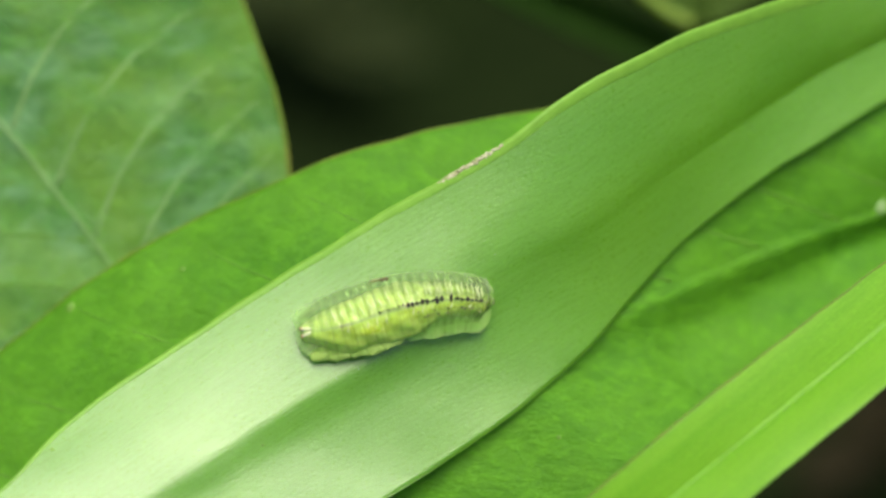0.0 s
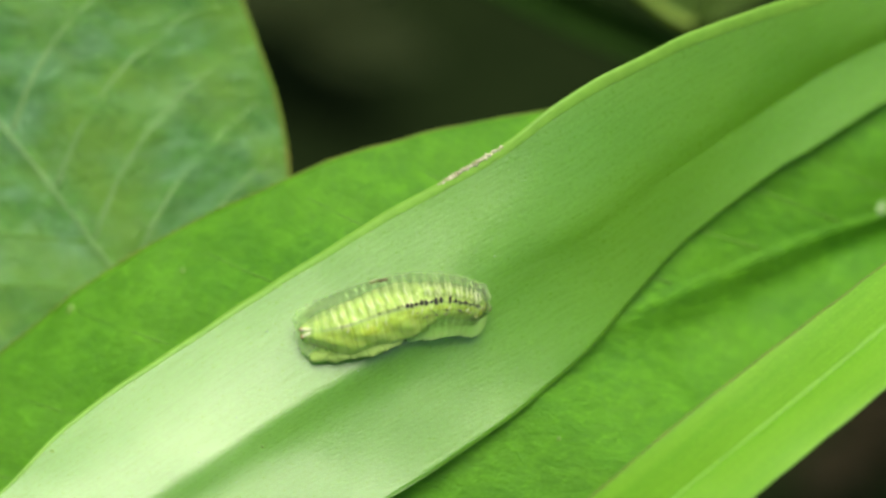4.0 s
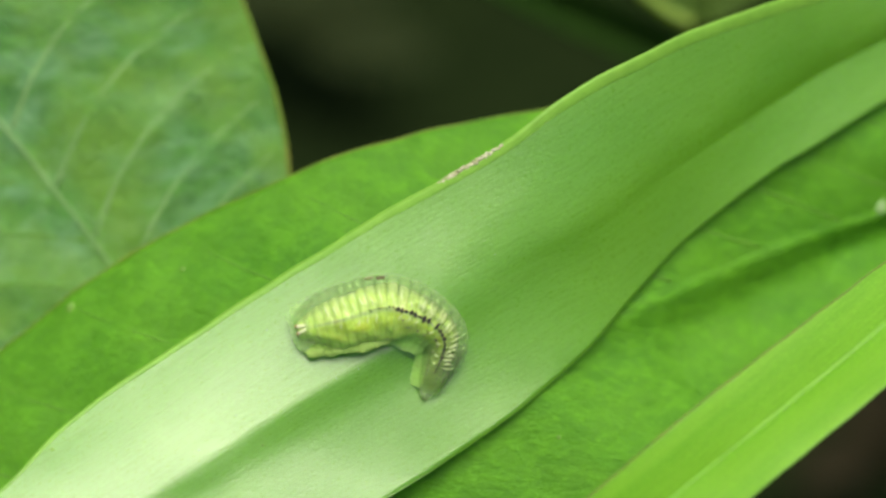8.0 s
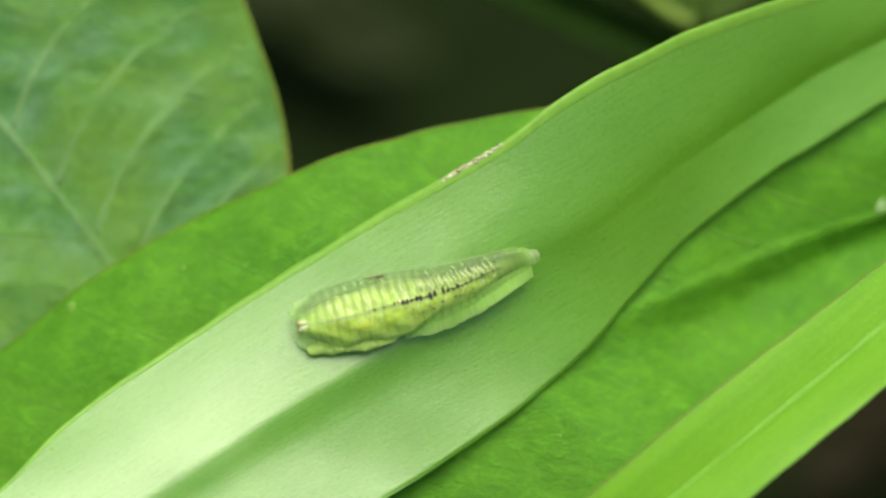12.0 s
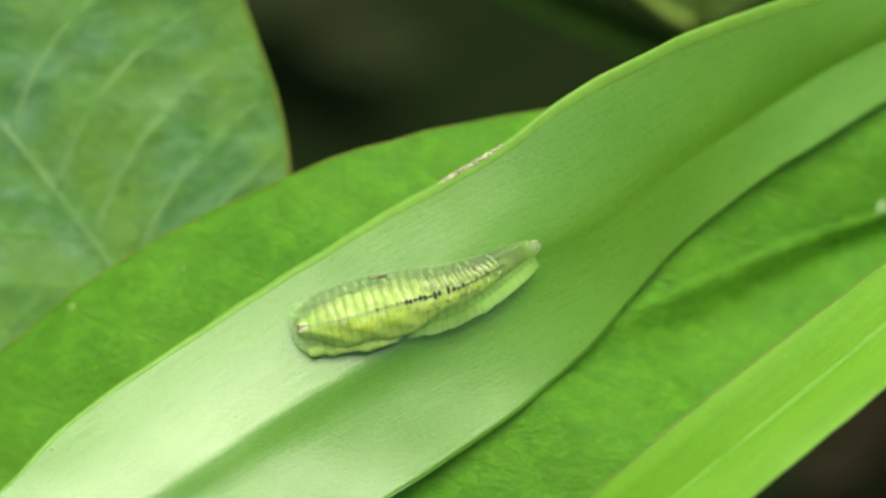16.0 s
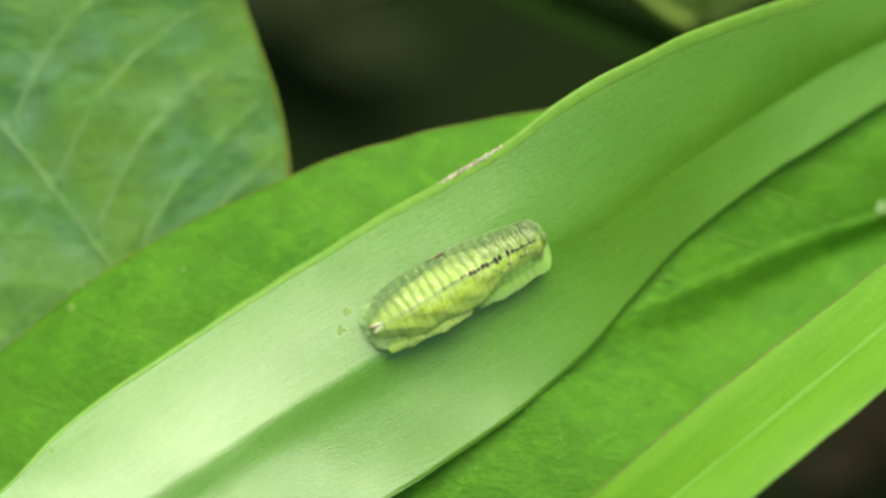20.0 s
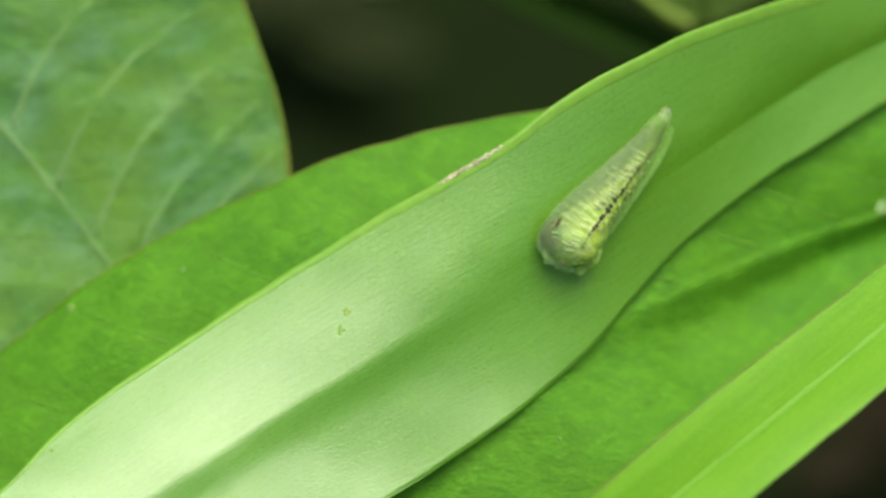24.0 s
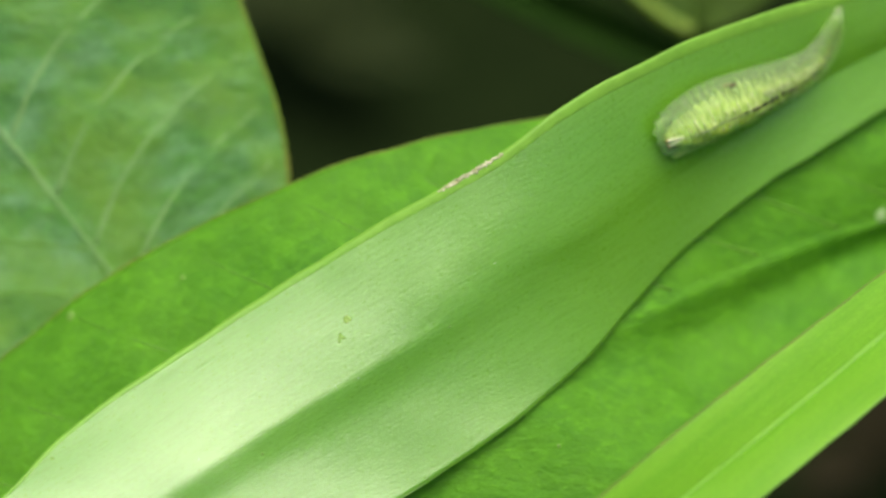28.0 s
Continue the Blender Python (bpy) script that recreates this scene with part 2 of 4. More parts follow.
class Leaf:
    """A leaf surface spanned by an upper edge, a midrib and a lower edge; s runs along, k across from -1 to 1."""

    def __init__(self, upper, rib, lower, bulge=0.3, low_bulge=None, soft=0.15, wave=0.0, seed=0.0, flare=0.0, groove=0.0, quilt=0.0, slant=0.0, bend=0.0, puff=0.16, step=0.0):
        self.rails = [even(r) for r in (upper, rib, lower)]
        self.groove = groove
        self.low_bulge = bulge if low_bulge is None else low_bulge
        self.bulge, self.soft, self.wave, self.seed, self.flare = bulge, soft, wave, seed, flare
        self.quilt, self.slant, self.bend, self.puff = quilt, slant, bend, puff
        self.step = step

    def flat(self, s, k):
        up, rib, low = (rail_at(r, s) for r in self.rails)
        a = abs(k)
        side = up if k < 0 else low
        wide = min(1.0, (side - rib).length / 5.0)
        p = rib.lerp(side, a)
        if self.step and k > 0:                 # the lower half drops off beside the midrib
            p.z -= self.step * (1 - math.exp(-(a / 0.22) ** 2)) * min(1.0, max(0.0, (s - 0.42) / 0.15))
        out = Vector((0, 0, 1))
        turn = min(1.0, max(0.0, (s - 0.28) / 0.42)) if self.groove else 0.0
        turn *= turn * (3 - 2 * turn)
        p += out * (self.bulge * (1 - 0.8 * turn) if k < 0 else self.low_bulge * (1 - turn) - 0.10 * turn) * wide * math.sin(math.pi * a)
        if self.soft and a < self.soft:                       # rounds the fold
            q = 1 - a / self.soft
            p += out * self.bulge * wide * 0.25 * q * q
        if self.groove:                         # the upper half steps down to the fold
            g = min(1.0, max(0.0, (s - 0.32) / 0.24))
            g *= g * (3 - 2 * g)
            if k < 0:
                p -= out * self.groove * (0.85 - 0.3 * g) * g * math.exp(-a / 0.15)
            else:                               # toward the tip it is the lower half that drops off beside the fold
                p -= out * self.groove * ((0.85 - 0.3 * g) * g + 0.54 * (1 - g) * (1 - math.exp(-(a / 0.17) ** 2)))
        if a > 0.93:
            p += out * self.flare * ((a - 0.93) / 0.07) ** 2
        if self.quilt and a < 0.98:
            phase = (s - self.slant * (a + self.bend * a * (1 - a))) * self.quilt
            p.z += self.puff * math.sin(math.pi * a) * abs(math.sin(math.pi * phase))
        if self.wave:
            p.z += self.wave * (noise.noise(Vector((p.x * 0.13 + self.seed, p.y * 0.13, 0.3))) + 0.45 * noise.noise(Vector((p.x * 0.45, p.y * 0.45, self.seed))))
            edge = max(0.0, (a - 0.8) / 0.2)
            p.y += edge * 0.07 * noise.noise(Vector((p.x * 0.7, self.seed, 1.7)))
        return p

    def place(self, s, k, up=0.0):
        p = self.flat(s, k)
        return at(p.x, p.y, p.z + up)

    def mesh(self, name, n, m, thick):
        rows, uvs = [], []
        run = 0.0
        last = None
        for i in range(n + 1):
            s = i / n
            mid = self.flat(s, 0)
            if last is not None:
                run += (mid - last).length
            last = mid
            row, uv = [], []
            for j in range(m + 1):
                k = -1 + 2 * j / m
                p = self.flat(s, k)
                row.append(p)
                uv.append((run, math.copysign((p - mid).length, k)))
            rows.append(row)
            uvs.append(uv)
        g = np.array([[tuple(p) for p in r] for r in rows])
        du = np.gradient(g, axis=0)
        dv = np.gradient(g, axis=1)
        nr = np.cross(dv, du)
        nr /= np.linalg.norm(nr, axis=2, keepdims=True) + 1e-9
        if nr[..., 2].mean() < 0:
            nr = -nr
        taper = np.ones((n + 1, m + 1, 1))
        taper[:, 0], taper[:, -1] = 0.12, 0.12
        back = g - nr * thick * taper
        w = m + 1
        count = (n + 1) * w
        verts = [at(*p) for p in g.reshape(-1, 3)] + [at(*p) for p in back.reshape(-1, 3)]
        faces = []
        for i in range(n):
            for j in range(m):
                a, b, c, d = i * w + j, i * w + j + 1, (i + 1) * w + j + 1, (i + 1) * w + j
                faces.append((a, b, c, d))
                faces.append((d + count, c + count, b + count, a + count))
            for j in (0, m):
                a, d = i * w + j, (i + 1) * w + j
                faces.append((a, d, d + count, a + count) if j == 0 else (d, a, a + count, d + count))
        for i in (0, n):
            for j in range(m):
                a, b = i * w + j, i * w + j + 1
                faces.append((b, a, a + count, b + count) if i == 0 else (a, b, b + count, a + count))
        me = bpy.data.meshes.new(name)
        me.from_pydata(verts, [], faces)
        lay = me.uv_layers.new(name="UVMap")
        flatuv = [q for r in uvs for q in r]
        lay.data.foreach_set("uv", np.array([flatuv[lp.vertex_index % count] for lp in me.loops], dtype=np.float32).ravel())
        bm = bmesh.new()
        bm.from_mesh(me)
        bmesh.ops.recalc_face_normals(bm, faces=bm.faces)
        bm.to_mesh(me)
        bm.free()
        return smooth(me)


def tube(name, pts, radii, sides=8, squash=1.0, up=None):
    """A rounded cord along world places; radii in metres."""
    n = len(pts)
    verts, faces = [], []
    up = up or (SLOPE.to_3x3() @ Vector((0, 0, 1)))
    for i, p in enumerate(pts):
        d = (pts[min(i + 1, n - 1)] - pts[max(i - 1, 0)]).normalized()
        a = d.cross(up).normalized()
        b = a.cross(d).normalized()
        for j in range(sides):
            t = 2 * math.pi * j / sides
            verts.append(p + (a * math.cos(t) + b * math.sin(t) * squash) * radii[i])
    for i in range(n - 1):
        for j in range(sides):
            q = (j + 1) % sides
            faces.append((i * sides + j, i * sides + q, (i + 1) * sides + q, (i + 1) * sides + j))
    faces.append(tuple(range(sides))[::-1])
    faces.append(tuple(range((n - 1) * sides, n * sides)))
    me = bpy.data.meshes.new(name)
    me.from_pydata(verts, [], faces)
    return smooth(me)


def rib_along(leaf, s0, s1, k0, k1, r0, r1, steps=24, lift=0.0, bend=0.0, jitter=0.0):
    pts, radii = [], []
    for i in range(steps + 1):
        f = i / steps
        k = k0 + (k1 - k0) * f
        s = s0 + (s1 - s0) * (f + bend * f * (1 - f))
        p = leaf.place(s, k, lift)
        if jitter:
            p = p + Vector(noise.noise_vector(p * 900)) * jitter * MM
        pts.append(p)
        radii.append((r0 + (r1 - r0) * f) * MM)
    return pts, radii


# ---- ground ----
def ground():
    axis = [0.0]
    step = 0.012
    while axis[-1] < 300:
        axis.append(axis[-1] + step)
        step *= 1.03 if axis[-1] < 0.35 else 1.35
    axis = [-a for a in axis[:0:-1]] + axis
    n = len(axis)
    verts = []
    for y in axis:
        for x in axis:
            near = math.exp(-(x * x + y * y) * 2)
            z = 0.010 * noise.noise(Vector((x * 14, y * 14, 0))) + 0.004 * noise.noise(Vector((x * 60, y * 60, 3)))
            verts.append((x, y, z * near - 0.004))
    faces = [(j * n + i, j * n + i + 1, (j + 1) * n + i + 1, (j + 1) * n + i) for j in range(n - 1) for i in range(n - 1)]
    me = bpy.data.meshes.new("ground")
    me.from_pydata(verts, [], faces)
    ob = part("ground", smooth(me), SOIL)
    tagged(ob, "soil with the shade under leaves put into its dark colour", "soil", kind="structure")


ground()


def dead_leaf(x, y, turn, size, mat, label):
    root = thing("dead_leaf", pose(x, y, 0.004, 0, 0, turn), label, "dead leaf", group="leaf litter on the soil")
    n, m = 14, 8
    verts, faces = [], []
    for i in range(n + 1):
        s = i / n
        half = size * 0.28 * math.sin(math.pi * (0.02 + 0.96 * s)) ** 0.8
        for j in range(m + 1):
            k = -1 + 2 * j / m
            verts.append(((s - 0.5) * size, k * half, 0.006 + size * (0.12 * k * k + 0.10 * noise.noise(Vector((s * 3 + x * 40, k * 2, y * 40))))))
    w = m + 1
    for i in range(n):
        for j in range(m):
            faces.append((i * w + j, i * w + j + 1, (i + 1) * w + j + 1, (i + 1) * w + j))
    bm = bmesh.new()
    vs = [bm.verts.new(v) for v in verts]
    for f in faces:
        bm.faces.new([vs[i] for i in f])
    bmesh.ops.solidify(bm, geom=list(bm.faces), thickness=0.0006)
    me = bpy.data.meshes.new("blade")
    bm.to_mesh(me)
    bm.free()
    part("blade", smooth(me), mat, root, local=Matrix())
    pts = [Vector(((i / 10 - 0.55) * size, 0, 0.0068 + size * 0.10 * noise.noise(Vector((i / 10 * 3 + x * 40, 0, y * 40))))) for i in range(11)]
    part("midrib", tube("midrib", pts, [0.0005] * 11, 6, up=Vector((0, 0, 1))), mat, root, local=Matrix())


# added litter; the olive pieces give the ground its paler blurred patch
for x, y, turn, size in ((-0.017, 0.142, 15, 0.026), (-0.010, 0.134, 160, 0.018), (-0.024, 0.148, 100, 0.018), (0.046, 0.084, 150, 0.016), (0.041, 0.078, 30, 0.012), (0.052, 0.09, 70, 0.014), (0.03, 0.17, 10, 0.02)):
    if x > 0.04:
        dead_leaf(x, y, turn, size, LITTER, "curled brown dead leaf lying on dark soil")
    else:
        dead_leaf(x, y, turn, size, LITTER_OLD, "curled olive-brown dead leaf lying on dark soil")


# ---- the strap-leaved plant ----
STRAP_U = [(-21.33, -13.35, 5.1), (-16.55, -8.97, 2.9), (-14.05, -6.38, 1.2), (-9.89, -3.42, -0.2), (-5.78, -0.7, -0.7), (-1.84, 1.69, -0.5), (1.87, 3.8, 0), (4.37, 5.65, 0.1), (6.91, 7.17, -0.5), (10.12, 8.72, -2.1), (13.94, 10.08, -4.1), (18.13, 11.41, -6.4), (25.49, 13.22, -10)]
STRAP_C = [(-17.65, -13.28, 5.1), (-13.34, -10.62, 3.45), (-9.89, -8.48, 2.25), (-6.76, -6.53, 1.3), (-3.3, -4.49, 0.62), (0.03, -2.49, 0.25), (2.94, -0.72, -0.3), (5.84, 0.74, -1), (8.85, 2.94, -2.8), (12.18, 5.12, -4.6), (15.85, 7.43, -6.3), (20.14, 9.48, -8.2), (26.94, 12.13, -11)]
STRAP_L = [(-10.14, -14.61, 3.6), (-6.44, -12.24, 2.45), (-3.09, -10.1, 1.43), (-0.94, -8.79, 0.55), (1.89, -6.95, -0.18), (3.98, -5.38, -0.95), (5.91, -3.72, -2.05), (7.54, -1.86, -3.05), (9.88, 0.49, -4.3), (12.96, 2.82, -5.25), (16.34, 4.93, -6.45), (20.58, 7.36, -8.05), (27.9, 10.78, -12)]
YOUNG_U = [(0.33, -13.14, 5.85), (5.55, -8.77, 5.85), (10.36, -4.9, 4.88), (16.17, -0.73, 3.25), (21.87, 3, 0), (27.82, 6.35, -7)]
YOUNG_C = [(3.01, -13.32, 5.25), (8.15, -9.21, 5.25), (13.03, -5.45, 4.28), (18.12, -1.52, 2.65), (23.31, 2.36, -0.6), (28.58, 6.17, -8.1)]
YOUNG_L = [(6.03, -13.19, 6.17), (11.13, -8.95, 6.17), (16.16, -4.99, 5.2), (19.62, -2.35, 3.58), (24.18, 1.58, 0.33), (28.98, 5.65, -7)]
BACK_U = [(0.41, 17.67, -42), (5.96, 14.89, -42), (10.29, 13.04, -42), (15.22, 10.88, -42), (22.02, 7.79, -42)]
BACK_C = [(-0.24, 16.92, -43.5), (5.37, 13.96, -43.5), (9.74, 12.08, -43.5), (14.73, 9.9, -43.5), (21.59, 6.94, -43.5)]
BACK_L = [(-0.83, 15.82, -42), (4.73, 12.89, -42), (9.05, 10.88, -42), (13.99, 8.72, -42), (20.78, 5.94, -42)]
BROAD_U = [(-23.71, -10.6, -5.5), (-20.79, -6.88, -5.8), (-18.07, -4.17, -6), (-13.65, -0.79, -5.7), (-8.75, 1.81, -4.9), (-4.17, 3.77, -4.1), (-0.09, 4.9, -4.6), (3.81, 5.66, -5.6), (8.03, 6.57, -6.8), (12.82, 7.46, -8), (18.56, 7.48, -10), (24.74, 5.18, -12)]
BROAD_C = [(-19.64, -15.71, -2.2), (-14.09, -12.6, -2.2), (-10.09, -10.15, -2.2), (-5.81, -7.85, -1.1), (-1.39, -5.64, -0.8), (3.01, -3.75, -1.65), (7.11, -2.28, -3.5), (11.15, -0.74, -5.55), (15.08, 0.72, -7.3), (18.58, 1.68, -9), (22.48, 2.95, -10.5), (25.96, 4.33, -12)]
BROAD_L = [(-14.96, -19.84, -0.6), (-6.21, -18.31, -0.6), (0.35, -15.41, -0.3), (3.84, -12.8, -0.3), (7.54, -10.62, -0.3), (10.46, -8.73, -1.1), (13.01, -6.81, -2.1), (15.68, -4.89, -3.6), (18.45, -2.68, -5.3), (20.88, -0.63, -7.2), (23.64, 1.49, -9.2), (26.57, 3.7, -11.5)]
LEFT_U = [(-12.67, 22.85, -9.2), (-9.83, 16.68, -9.2), (-8.87, 11.93, -9.2), (-7.94, 9.08, -9.2), (-6.98, 6.23, -9.2), (-6.5, 3.38, -9.2), (-6.63, 0.55, -9.2), (-7.46, -2.78, -9.2), (-8.4, -6.58, -9.2)]
LEFT_C = [(-28.54, 17.6, -9), (-24.98, 13.1, -9), (-21.66, 9.19, -9), (-18.58, 5.4, -9), (-16.21, 2.43, -9), (-14.12, -0.36, -9), (-12.18, -3.26, -9), (-10.52, -5.86, -9), (-9.1, -8.23, -9)]
LEFT_L = [(-39.82, 14.03, -8.8), (-35.1, 8.11, -8.8), (-31.79, 4.32, -8.8), (-28.72, 0.54, -8.8), (-25.64, -2.77, -8.8), (-22.8, -5.62, -8.8), (-19.72, -7.98, -8.8), (-15.94, -9.15, -8.8), (-10.74, -9.15, -8.8)]
TOP_U = [(18.91, 20.99, -25), (18.64, 17.46, -25), (17.55, 14.74, -25), (16.2, 12.84, -25), (14.29, 11.48, -25), (12.39, 10.83, -25)]
TOP_C = [(13.04, 21.44, -26), (12.76, 18.15, -26), (12.49, 15.41, -26), (12.27, 13.49, -26), (12.22, 11.99, -26), (12.33, 10.97, -26)]
TOP_L = [(5.87, 20.99, -25), (6.14, 18.01, -25), (7.23, 15.02, -25), (8.86, 12.98, -25), (10.76, 11.43, -25), (12.07, 10.83, -25)]

strap_plant = thing("strap_leaf_plant", pose(0.075, 0.075, 0), "plant with long glossy light green strap leaves", "plant")
strap = Leaf(STRAP_U, STRAP_C, STRAP_L, bulge=0.20, low_bulge=-0.04, soft=0.0, wave=0.06, seed=2.0, flare=0.0, groove=0.52)
strap_leaf = part("leaf", strap.mesh("leaf", 150, 56, 0.30), STRAP, strap_plant, "glossy pale green strap leaf with a folded middle")
SCAR_S = (0.452, 0.512)


def rim_mesh(leaf, s0, s1, w0, w1, steps=150):
    """A thickened margin that lies along the leaf's upper edge."""
    section = ((-0.10, -0.01), (0.05, 0.03), (0.30, 0.045), (0.60, 0.030), (0.85, 0.010), (1.0, -0.012), (0.5, -0.10), (0.0, -0.09))
    verts, faces = [], []
    m = len(section)
    for i in range(steps + 1):
        f = i / steps
        s = s0 + (s1 - s0) * f
        width = (w0 + (w1 - w0) * f) / (leaf.flat(s, -1) - leaf.flat(s, 0)).length
        for k, up in section:
            verts.append(leaf.place(s, -1 + k * width, up))
    for i in range(steps):
        for j in range(m):
            q = (j + 1) % m
            faces.append((i * m + j, i * m + q, (i + 1) * m + q, (i + 1) * m + j))
    faces.append(tuple(range(m))[::-1])
    faces.append(tuple(range(steps * m, steps * m + m)))
    bm = bmesh.new()
    vs = [bm.verts.new(v) for v in verts]
    for f in faces:
        bm.faces.new([vs[q] for q in f])
    bmesh.ops.recalc_face_normals(bm, faces=bm.faces)
    me = bpy.data.meshes.new("upper_rim")
    bm.to_mesh(me)
    bm.free()
    return smooth(me)


part("upper_rim", rim_mesh(strap, 0.02, 0.99, 0.08, 0.78), STRAP_RIM, strap_leaf, "pale thickened leaf edge")
p, r = rib_along(strap, 0.02, 0.56, 1, 1, 0.04, 0.02, 80, -0.03)
part("lower_rim", tube("lower_rim", p, r, 8), STRAP, strap_leaf)


def scar():
    bm = bmesh.new()
    rng = random.Random(5)
    for i in range(90):
        f = i / 89
        s = SCAR_S[0] + (SCAR_S[1] - SCAR_S[0]) * f
        base = strap.place(s, -0.998 + rng.uniform(-0.006, 0.010 + 0.012 * math.sin(f * 9) ** 2), 0.035)
        r = rng.uniform(0.034, 0.060) * MM * (0.6 + 0.8 * math.sin(math.pi * f) ** 0.5 if f < 0.9 else 0.9)
        bmesh.ops.create_icosphere(bm, subdivisions=1, radius=r, matrix=Matrix.Translation(base) @ Euler((rng.random() * 3, rng.random() * 3, rng.random() * 3)).to_matrix().to_4x4() @ Matrix.Diagonal((1.7, 1, 0.6, 1)))
    me = bpy.data.meshes.new("scar")
    bm.to_mesh(me)
    bm.free()
    return me


part("scar", scar(), SCAR, strap_leaf, "dry tan and brown nibbled edge")


def fleck(leaf, parent, name, s, k, r, mat, flat=0.25, label=""):
    bm = bmesh.new()
    bmesh.ops.create_icosphere(bm, subdivisions=2, radius=r * MM)
    for v in bm.verts:
        v.co *= 1 + 0.45 * noise.noise(v.co * 4000 + Vector((s * 50, k * 9, 0)))
        v.co.z *= flat
    bm.transform(Matrix.Translation(leaf.place(s, k, 0.006)) @ SLOPE.to_3x3().to_4x4() @ pose(0, 0, 0, 0, 0, 35))
    part(name, bm, mat, parent, label)


for ds, dk, r in ((0.0, 0.0, 0.12), (0.0014, 0.010, 0.09), (-0.0012, 0.016, 0.08), (0.0008, -0.020, 0.07)):
    fleck(strap, strap_leaf, "brown_spot", 0.3500 + ds, -0.450 + dk, r, SPOT, 0.10)
    fleck(strap, strap_leaf, "brown_spot", 0.3385 + ds * 1.5, -0.345 + dk * 1.3, r * 0.85, SPOT_FAINT, 0.06)
fleck(strap, strap_leaf, "brown_spot", 0.1325, -0.910, 0.090, SPOT_FAINT, 0.1)
fleck(strap, strap_leaf, "brown_spot", 0.2250, 0.140, 0.050, SPOT)
fleck(strap, strap_leaf, "brown_spot", 0.4175, 0.050, 0.040, SPOT)
fleck(strap, strap_leaf, "pale_speck", 0.2375, -0.180, 0.021, SPECK)
fleck(strap, strap_leaf, "pale_speck", 0.3725, -0.090, 0.016, SPECK)
fleck(strap, strap_leaf, "pale_speck", 0.1150, 0.100, 0.019, SPECK)
fleck(strap, strap_leaf, "pale_speck", 0.1750, 0.260, 0.022, SPECK)
fleck(strap, strap_leaf, "pale_speck", 0.4800, -0.210, 0.025, SPECK)
fleck(strap, strap_leaf, "pale_speck", 0.1950, -0.100, 0.028, SPECK)
fleck(strap, strap_leaf, "pale_speck", 0.3325, 0.020, 0.025, SPECK)
fleck(strap, strap_leaf, "pale_speck", 0.1475, 0.020, 0.024, SPECK)
fleck(strap, strap_leaf, "pale_speck", 0.2950, -0.670, 0.028, SPECK)
fleck(strap, strap_leaf, "pale_speck", 0.3150, -0.010, 0.028, SPECK)

young = Leaf(YOUNG_U, YOUNG_C, YOUNG_L, bulge=0.1, soft=0.4, wave=0.1, seed=7.0)
young_leaf = part("leaf", young.mesh("leaf", 70, 30, 0.3), STRAP_YOUNG, strap_plant, "bright yellow-green young strap leaf")
p, r = rib_along(young, 0.02, 0.98, -1, -1, 0.04, 0.04, 60, 0.0)
part("upper_rim", tube("upper_rim", p, r, 8), RIM_BROWN, young_leaf, "thin brownish leaf edge")
p, r = rib_along(young, 0.02, 0.98, 1, 1, 0.05, 0.05, 60, 0.0)
part("lower_rim", tube("lower_rim", p, r, 8), STRAP_RIM, young_leaf)
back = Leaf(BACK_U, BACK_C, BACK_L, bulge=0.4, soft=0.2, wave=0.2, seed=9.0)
part("leaf", back.mesh("leaf", 40, 16, 0.4), SHADE_LEAF, strap_plant, "strap leaf with deep shade painted into its dark green")
# the leaves meet in a short stalk that stands in the soil
foot = Vector((0.075, 0.075, -0.012))
for lf in (strap, young, back):
    end = lf.place(0.985, 0)
    pts = [end.lerp(foot, f) + Vector((0.030, 0.012, 0.012)) * math.sin(math.pi * f) for f in [i / 16 for i in range(17)]]
    part("leaf_stalk", tube("leaf_stalk", pts, [0.0016 + 0.0016 * i / 16 for i in range(17)], 10), STEM, strap_plant)

# ---- the broad-leaved shrub ----
shrub = thing("broadleaf_shrub", pose(0.11, 0.12, 0), "low shrub with broad veined green leaves", "shrub")


def side_veins(leaf, parent, pairs, material, run, r0, r1, lift, bend=0.35, reach=0.93):
    for s0, side in pairs:
        p, r = rib_along(leaf, s0, s0 + run, 0.02 * side, reach * side, r0, r1, 26, lift, bend, 0.05)
        part("side_vein", tube("side_vein", p, r, 6, 0.6), material, parent)


broad = Leaf(BROAD_U, BROAD_C, BROAD_L, bulge=0.7, low_bulge=-0.15, soft=0.0, wave=0.30, seed=4.0, quilt=11.76, slant=-0.10, bend=0.35, step=1.9)
broad_leaf = part("leaf", broad.mesh("leaf", 150, 90, 0.28), BROAD, shrub, "broad bright green leaf under the strap leaf")
p, r = rib_along(broad, 0.01, 0.99, 0, 0, 0.08, 0.16, 90, -0.04)
part("midrib", tube("midrib", p, [q * 0.7 for q in r], 8, 0.4), VEIN_SOFT, broad_leaf, "pale green midrib")
for kk in (-1, 1):
    p, r = rib_along(broad, 0.01, 0.99, kk, kk, 0.04, 0.04, 120, -0.01)
    part("rim", tube("rim", p, r, 6), RIM_BROWN, broad_leaf, "thin brownish leaf edge")
side_veins(broad, broad_leaf, [(0.935 - 0.085 * i, sd) for i in range(10) for sd in (-1,)], VEIN_SOFT, -0.10, 0.09, 0.03, -0.02)
side_veins(broad, broad_leaf, [(0.935 - 0.085 * i, 1) for i in range(10)], BROAD, -0.10, 0.06, 0.02, -0.02)

